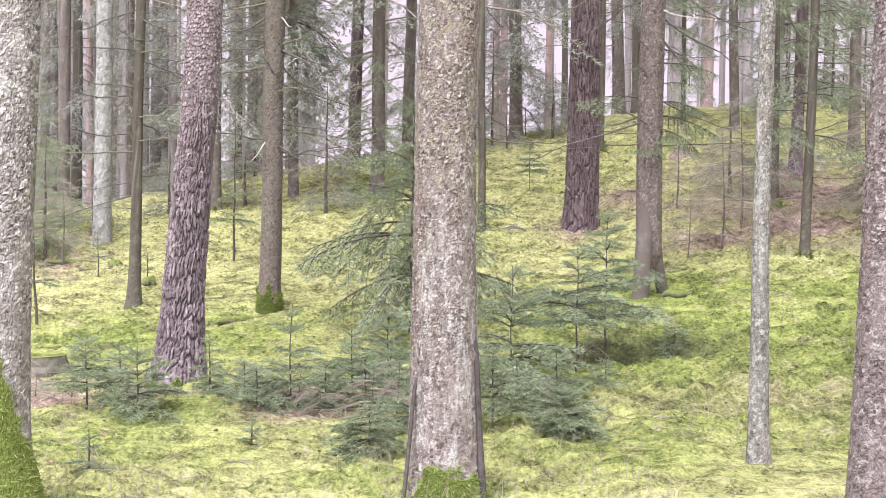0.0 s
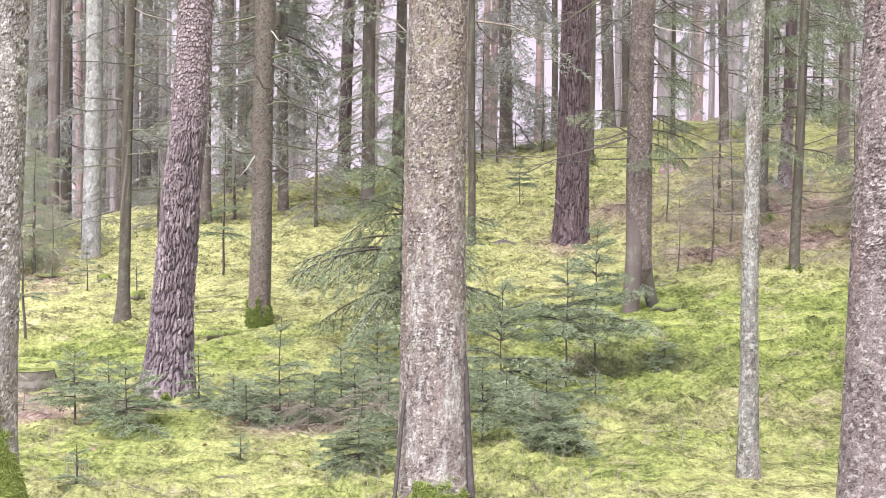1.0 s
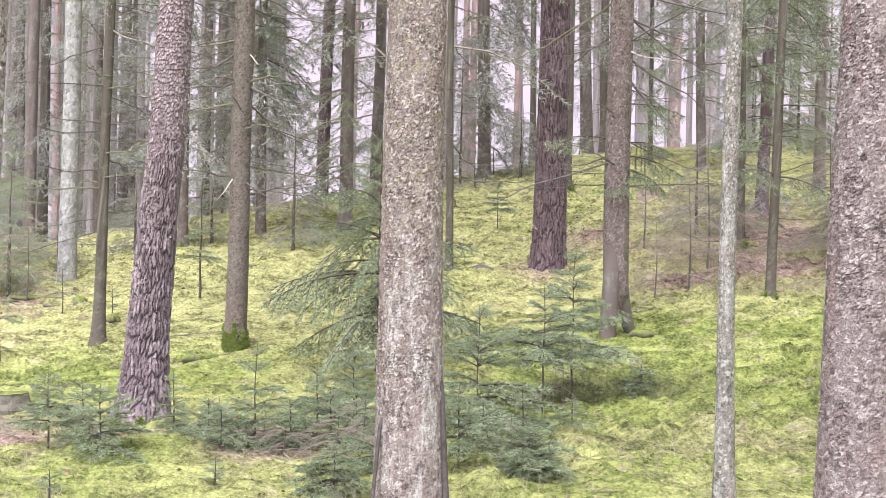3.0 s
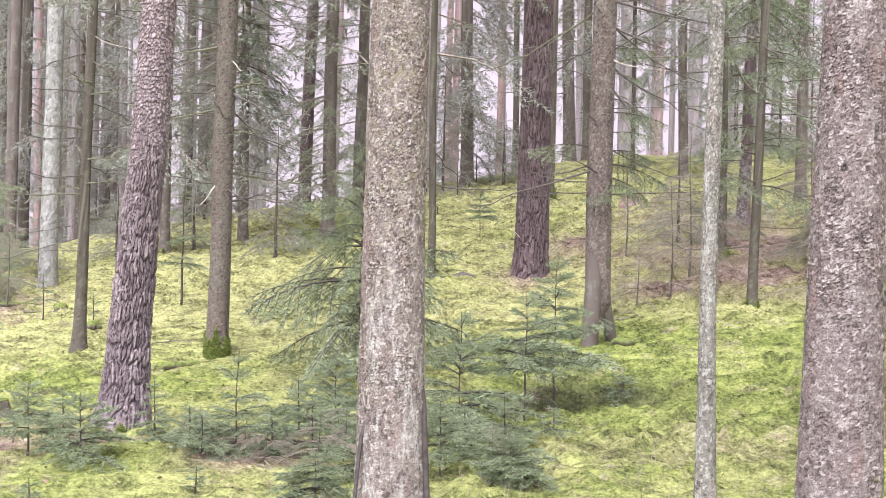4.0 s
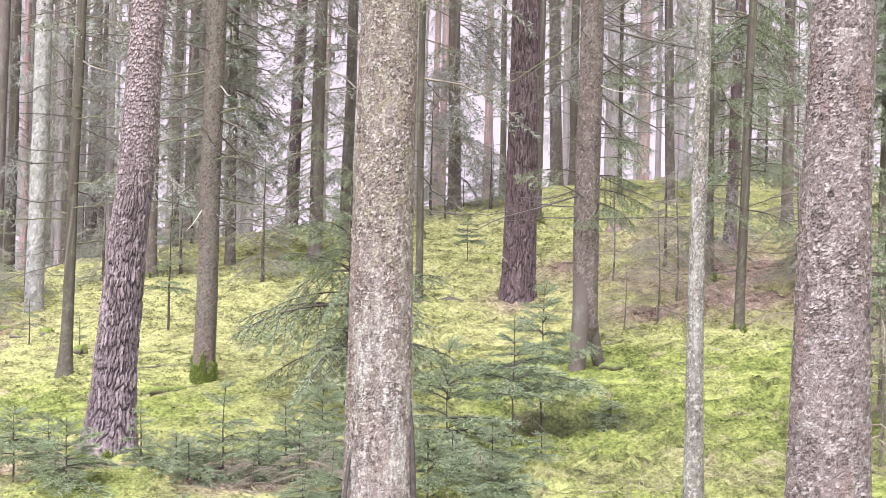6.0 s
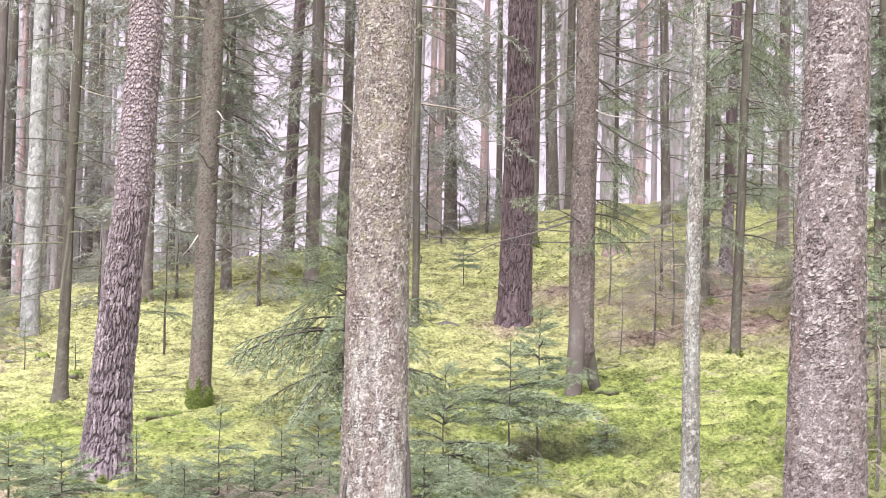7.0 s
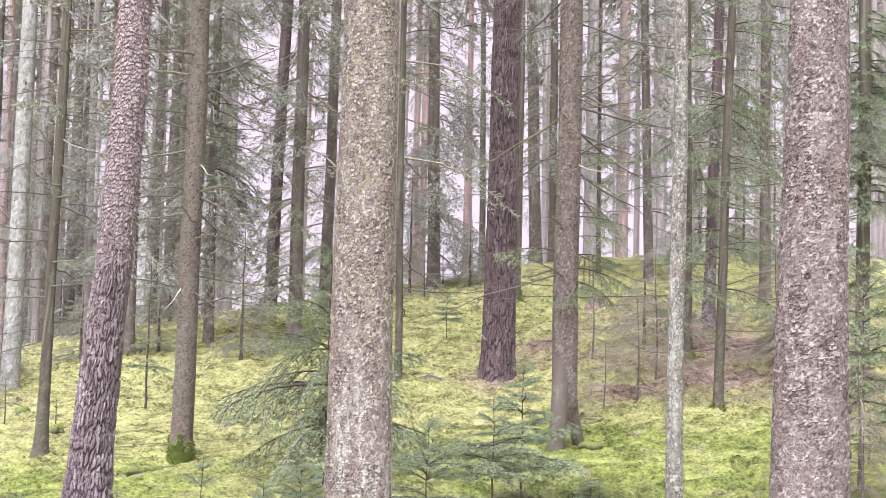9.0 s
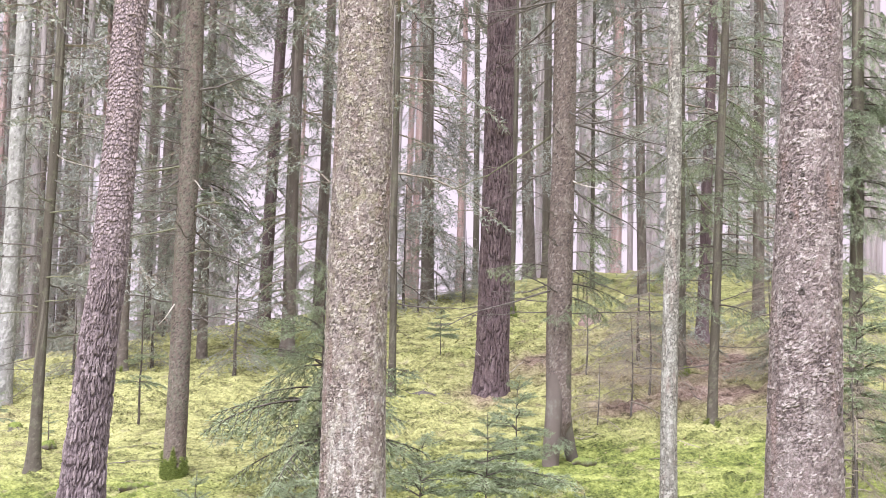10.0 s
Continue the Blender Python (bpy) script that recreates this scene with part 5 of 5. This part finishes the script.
for x, y, h, w, n, seed in ((3.55, 17.6, 1.5, 0.9, 17, 1), (4.0, 18.6, 2.0, 1.0, 20, 2), (3.3, 19.6, 1.5, 0.8, 11, 3), (3.05, 17.2, 1.0, 0.7, 14, 19), (5.6, 18.4, 2.0, 0.9, 20, 4), (5.1, 16.2, 1.2, 0.7, 12, 5), (4.3, 11.7, 1.7, 0.75, 22, 41), (4.9, 13.4, 2.1, 0.9, 22, 42), (-5.0, 18.2, 1.2, 0.7, 12, 6), (-1.15, 11.2, 0.34, 0.42, 11, 7), (-0.55, 11.0, 0.40, 0.45, 12, 8), (-0.2, 10.6, 0.42, 0.40, 10, 9), (-2.5, 11.0, 0.28, 0.36, 9, 10), (-1.6, 11.8, 0.3, 0.4, 9, 11), (-0.95, 10.85, 0.30, 0.45, 12, 16), (-0.35, 11.2, 0.5, 0.40, 12, 17), (-3.75, 11.9, 0.35, 0.5, 12, 18), (0.85, 11.4, 0.35, 0.42, 10, 12), (1.45, 13.0, 0.45, 0.45, 10, 13), (-3.4, 11.6, 0.25, 0.4, 10, 14), (-2.9, 12.0, 0.3, 0.4, 10, 15), (5.75, 15.6, 1.5, 0.8, 20, 20), (5.3, 14.2, 0.9, 0.6, 12, 21)):
    dead_spruce(x, y, h, w, n, seed)

# ---- an added panel that glows, for the pale misty distance ----
BACKDROP_GLOW = bpy.data.materials.new("glowing_backdrop")
BACKDROP_GLOW.use_nodes = True
BACKDROP_GLOW.node_tree.nodes.clear()
# the panel emits its own light to brighten the gaps between trunks
glow = BACKDROP_GLOW.node_tree.nodes.new("ShaderNodeEmission")
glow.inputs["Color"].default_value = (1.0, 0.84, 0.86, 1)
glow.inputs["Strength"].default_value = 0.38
BACKDROP_GLOW.node_tree.links.new(glow.outputs[0], BACKDROP_GLOW.node_tree.nodes.new("ShaderNodeOutputMaterial").inputs["Surface"])
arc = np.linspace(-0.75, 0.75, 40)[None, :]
backdrop_panel = Soup()
backdrop_panel.add(np.stack(np.broadcast_arrays(130 * np.sin(arc), 130 * np.cos(arc), np.array([-4.0, 26.0, 56.0])[:, None]), -1), grid_tris(3, 40, False))
tagged(part("backdrop", backdrop_panel.mesh("backdrop", [BACKDROP_GLOW], True)), "added glowing panel for the pale pinkish-white misty distance behind the wood", "backdrop", kind="structure")

# ---- the wood behind the crest ----
fr = np.random.default_rng(99)
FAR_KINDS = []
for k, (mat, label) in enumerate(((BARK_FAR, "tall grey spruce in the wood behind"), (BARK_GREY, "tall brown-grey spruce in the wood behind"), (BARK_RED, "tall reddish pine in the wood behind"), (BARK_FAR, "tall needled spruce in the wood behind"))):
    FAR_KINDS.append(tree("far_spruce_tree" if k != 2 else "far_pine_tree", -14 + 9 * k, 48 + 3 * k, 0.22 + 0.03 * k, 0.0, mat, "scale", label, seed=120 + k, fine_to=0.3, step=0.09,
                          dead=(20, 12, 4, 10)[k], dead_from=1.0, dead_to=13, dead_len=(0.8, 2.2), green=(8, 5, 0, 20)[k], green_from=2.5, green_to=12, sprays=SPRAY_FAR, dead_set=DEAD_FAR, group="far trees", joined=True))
placed = [(o.location.x, o.location.y) for o in FAR_KINDS]
while len(placed) < 66:
    y = fr.uniform(34, 85)
    x = fr.uniform(-0.42, 0.42) * y + fr.uniform(-3, 3)
    if any(lo < x / y < hi for lo, hi in ((-0.10, -0.05), (0.045, 0.068), (0.09, 0.115))):
        continue
    if y < 40 and abs(x - 3) < 2.5:
        continue
    if min((x - a) ** 2 + (y - b) ** 2 for a, b in placed) < 2.6:
        continue
    placed.append((x, y))
    src = FAR_KINDS[int(fr.choice(4, p=(0.35, 0.15, 0.2, 0.3)))]
    copy_thing(src, pose(x, y, float(land(x, y)) - 0.1, fr.normal() * 0.6, fr.normal() * 0.6, fr.uniform(0, 360)))
while len(placed) < 76:
    y = fr.uniform(33, 58)
    x = fr.uniform(-0.42, -0.08) * y
    if min((x - a) ** 2 + (y - b) ** 2 for a, b in placed) < 2.0:
        continue
    placed.append((x, y))
    copy_thing(FAR_KINDS[int(fr.choice(4, p=(0.35, 0.35, 0.0, 0.3)))], pose(x, y, float(land(x, y)) - 0.1, 0, 0, fr.uniform(0, 360)))
while len(placed) < 86:
    y = fr.uniform(36, 62)
    x = fr.uniform(0.12, 0.42) * y
    if min((x - a) ** 2 + (y - b) ** 2 for a, b in placed) < 2.0:
        continue
    placed.append((x, y))
    copy_thing(FAR_KINDS[int(fr.choice(4, p=(0.35, 0.15, 0.0, 0.5)))], pose(x, y, float(land(x, y)) - 0.1, 0, 0, fr.uniform(0, 360)))
while len(placed) < 96:
    y = fr.uniform(31, 50)
    x = fr.uniform(-0.44, -0.22) * y
    if min((x - a) ** 2 + (y - b) ** 2 for a, b in placed) < 1.5:
        continue
    placed.append((x, y))
    copy_thing(FAR_KINDS[int(fr.choice((1, 3)))], pose(x, y, float(land(x, y)) - 0.1, 0, 0, fr.uniform(0, 360)))
while len(placed) < 112:
    y = fr.uniform(28, 46)
    x = fr.uniform(-0.31, -0.13) * y
    if min((x - a) ** 2 + (y - b) ** 2 for a, b in placed) < 1.5:
        continue
    placed.append((x, y))
    copy_thing(FAR_KINDS[int(fr.choice((1, 1, 3)))], pose(x, y, float(land(x, y)) - 0.1, 0, 0, fr.uniform(0, 360)))
# unseen trees added behind and beside the path to block low sky light
while len(placed) < 130:
    a = fr.uniform(0.75, 2 * math.pi - 0.75)
    d = fr.uniform(10, 34)
    x, y = d * math.sin(a), d * math.cos(a)
    if min((x - p) ** 2 + (y - q) ** 2 for p, q in placed) < 9:
        continue
    placed.append((x, y))
    copy_thing(FAR_KINDS[int(fr.choice((1, 2)))], pose(x, y, float(land(x, y)) - 0.1, 0, 0, fr.uniform(0, 360)))

# ---- small things on the floor ----
def stump(x, y, radius, height, label, seed, cut=True, mat=None):
    """A tree stump: ragged bark sides, root flare and a cut top."""
    r = np.random.default_rng(seed)
    ob = thing("tree_stump", x, y, label, "tree stump")
    a = np.linspace(0, 2 * np.pi, 28, endpoint=False)[None, :]
    z = np.array([-0.12, 0.0, 0.05, 0.4 * height, 0.8 * height, height])[:, None]
    rad = radius * (1 + 0.35 * np.exp(-np.clip(z, 0, 9) / 0.06) + 0.08 * value_noise(np.cos(a) * 3, np.sin(a) * 3 + z * 4, seed))
    top = z + (z > 0.7 * height) * 0.05 * height * value_noise(np.cos(a) * 2, np.sin(a) * 2, seed + 1)
    s = Soup()
    s.add(np.stack([rad * np.cos(a), rad * np.sin(a), np.broadcast_to(top, rad.shape)], -1), grid_tris(6, 28, True))
    n = 6 * 28
    part("bark", s.mesh("bark", [mat or BARK_RED], False, {"cell": r.random(n), "moss": np.zeros(n)}), ob)
    s = Soup()
    rings = np.array([1.0, 0.7, 0.35, 0.02])[:, None]
    s.add(np.stack([rings * rad[-1:] * 0.985 * np.cos(a), rings * rad[-1:] * 0.985 * np.sin(a), np.broadcast_to(top[-1:] + 0.004, (4, 28))], -1), grid_tris(4, 28, True))
    part("cut_face", s.mesh("cut_face", [CUT_WOOD if cut else ground_mat]), ob, "weathered cut face" if cut else "mossy broken top")
    return ob


stump(-3.85, 13.2, 0.26, 0.14, "low old stump with dark bark and a mossy top", 1, False, BARK_SLIM)
stump(4.05, 23.6, 0.16, 0.16, "reddish-brown rotten stump near the crest", 4, False, BARK_RED)


def root_lump(x, y, length, width, turn, seed):
    """A root or rotten log that the moss has grown over."""
    s = Soup()
    t = np.linspace(0, 1, 14)[:, None]
    a = np.linspace(0, 2 * np.pi, 14, endpoint=False)[None, :]
    rad = width * np.abs(np.sin(np.pi * t)) ** 0.5 * (1 + 0.3 * value_noise(t * 5 + 0 * a, np.cos(a) * 1.5 + np.sin(a), seed))
    s.add(np.stack([(t - 0.5) * length + 0 * a, rad * np.cos(a), 0.8 * rad * np.sin(a) + 0.3 * width], -1), grid_tris(14, 14, True))
    n = 14 * 14
    ob = part("mossy_log", s.mesh("mossy_log", [BARK_GREY], True, {"cell": np.full(n, 0.5), "moss": np.clip(0.5 + 0.9 * np.sin(np.broadcast_to(a, rad.shape)) + 0.4 * value_noise(t * 9 + 0 * a, np.cos(a) * 3 + 0 * t, seed + 3), 0, 1).ravel()}))
    ob.matrix_world = pose(x, y, ground_z(x, y) - 0.012, 0, 0, turn)
    return tagged(ob, "rotten log half sunk in green moss", "log", "mossy logs")


for i, (x, y, l, w, turn) in enumerate(((-2.16, 15.2, 0.26, 0.055, 40), (-2.30, 14.9, 0.28, 0.065, 35), (-0.1, 9.35, 0.5, 0.03, 25), (-4.9, 18.3, 0.7, 0.05, 4), (2.57, 15.25, 0.30, 0.075, 10), (-3.62, 17.0, 0.2, 0.09, 60), (-4.25, 18.0, 0.2, 0.10, 80), (-0.84, 8.35, 0.09, 0.03, 0), (-1.08, 8.9, 0.07, 0.022, 40))):
    root_lump(x, y, l, w, turn, 20 + i)


def fallen_branch(x, y, length, thick, turn, mat, seed, label):
    """A dead branch lying on the moss."""
    me = dead_branch_mesh(np.random.default_rng(seed), length, thick, mat, 5, 0.0)
    v = np.empty(len(me.vertices) * 3)
    me.vertices.foreach_get("co", v)
    v = v.reshape(-1, 3)
    c, d = math.cos(radians(turn)), math.sin(radians(turn))
    v[:, 0], v[:, 1] = c * v[:, 0] - d * v[:, 1], d * v[:, 0] + c * v[:, 1]
    rest = land(x + v[:, 0], y + v[:, 1]) + bumps(x + v[:, 0], y + v[:, 1]) - ground_z(x, y)
    v[:, 2] = 0.35 * v[:, 2] + rest + 0.008
    me.vertices.foreach_set("co", v.ravel())
    me.update()
    ob = part("fallen_branch", me)
    ob.location = (x, y, ground_z(x, y))
    return tagged(ob, label, "fallen branch", "fallen branches")


br = np.random.default_rng(61)
for x, y, l, turn in ((-2.8, 16.9, 0.6, -4), (-5.3, 18.3, 0.7, 0), (1.6, 10.8, 0.5, -8), (-1.5, 10.7, 0.6, 8), (-0.9, 10.75, 0.5, 170), (-3.4, 11.4, 0.5, 10), (-1.5, 11.9, 0.4, 30), (-3.6, 11.9, 0.7, 5), (-1.35, 8.9, 0.22, 10), (-3.9, 12.5, 0.5, 12), (-3.5, 12.2, 0.45, 165), (-3.8, 12.1, 0.4, 35), (-3.4, 11.8, 0.5, -20), (-3.2, 11.6, 0.4, 150), (-0.7, 10.9, 0.5, 15), (-1.1, 11.2, 0.5, 160), (-0.4, 10.6, 0.45, 30), (3.9, 17.0, 0.9, 20), (4.9, 17.6, 0.8, 110), (5.2, 18.0, 0.7, 60),
                      (-1.9, 8.6, 0.35, -10), (0.9, 18.5, 0.7, 5), (2.5, 16.5, 0.5, 15), (3.3, 15.3, 0.8, -10), (3.6, 14.6, 0.5, 20), (4.1, 15.8, 0.9, 170), (5.0, 15.9, 0.7, -15), (2.9, 11.2, 0.4, 40), (-1.1, 15.1, 0.4, 30), (0.6, 9.4, 0.5, 160), (1.9, 12.3, 0.4, 70)):
    fallen_branch(x, y, l, br.uniform(0.004, 0.008), turn + br.uniform(-6, 6), (TWIG, TWIG_MOSSY, TWIG_FINE)[int(br.integers(3))], int(br.integers(9999)), "dead brown branch lying on the moss")

for i, (x, y, l, turn, thick) in enumerate(((-5.3, 18.2, 1.2, 2, 0.018), (-4.7, 17.9, 0.8, -6, 0.015), (-2.8, 16.1, 0.9, 3, 0.011), (0.72, 18.9, 0.6, 0, 0.024), (-2.45, 8.7, 0.34, 5, 0.010), (-3.6, 12.6, 0.6, 12, 0.012), (-3.5, 12.9, 0.5, -25, 0.009))):
    fallen_branch(x, y, l, thick, turn, TWIG if i != 6 else TWIG_BARE, 700 + i, "thick dead branch lying on the moss")

# dry stalks of bilberry and dead seedlings
stalks = Soup()
sr = np.random.default_rng(71)
for _ in range(1200):
    y = 6.8 * (13.5 / 6.8) ** sr.random()
    x = sr.uniform(-0.36, 0.36) * y
    if value_noise(x / 1.1, y / 1.1, 72)[()] < 0.05:
        continue
    foot = np.array([x, y, ground_z(x, y) - 0.01])
    up = np.array([sr.normal() * 0.25, sr.normal() * 0.25, 1.0]) * sr.uniform(0.05, 0.20)
    tube(stalks, [foot, foot + up * 0.5 + sr.normal(size=3) * 0.01, foot + up], [0.0022, 0.0016, 0.0008], 3)
    for _k in range(int(sr.integers(1, 5))):
        b = foot + up * sr.uniform(0.3, 0.9)
        d = np.array([sr.normal(), sr.normal(), 0.7]) * 0.035
        tube(stalks, [b, b + d * 0.5, b + d], [0.0014, 0.001, 0.0006], 3)
tagged(part("dry_stalks", stalks.mesh("dry_stalks", [TWIG_FINE])), "thin dry brown stalks standing in the moss", "ground cover", kind="stuff")

# fallen leaves and flakes of bark
lr = np.random.default_rng(81)
n = 1700
y = 6.6 * (16 / 6.6) ** lr.random(n)
x = lr.uniform(-0.36, 0.36, n) * y
ok = lr.random(n) < 0.35 + litter_amount(x, y) + 0.5 * np.clip(value_noise(x / 0.9, y / 0.9, 82), 0, 1)
x, y = x[ok], y[ok]
n = len(x)
at = np.stack([x, y, land(x, y) + bumps(x, y) + 0.008], 1)
a = lr.uniform(0, 6.283, n)
long_way = np.stack([np.cos(a), np.sin(a), lr.normal(0, 0.35, n)], 1) * (0.008 + 0.016 * lr.random(n))[:, None]
wide_way = np.stack([-np.sin(a), np.cos(a), lr.normal(0, 0.45, n)], 1) * (0.005 + 0.008 * lr.random(n))[:, None]
leaf = Soup()
leaf.add(np.stack([at - long_way, at + wide_way, at + long_way, at - wide_way + [0, 0, 0.004]], 1), (np.arange(n)[:, None, None] * 4 + np.array([[0, 1, 2], [0, 2, 3]])[None]).reshape(-1, 3))
tagged(part("fallen_leaves", leaf.mesh("fallen_leaves", [LEAF])), "small brown and tan fallen leaves on the moss", "ground cover", kind="stuff")
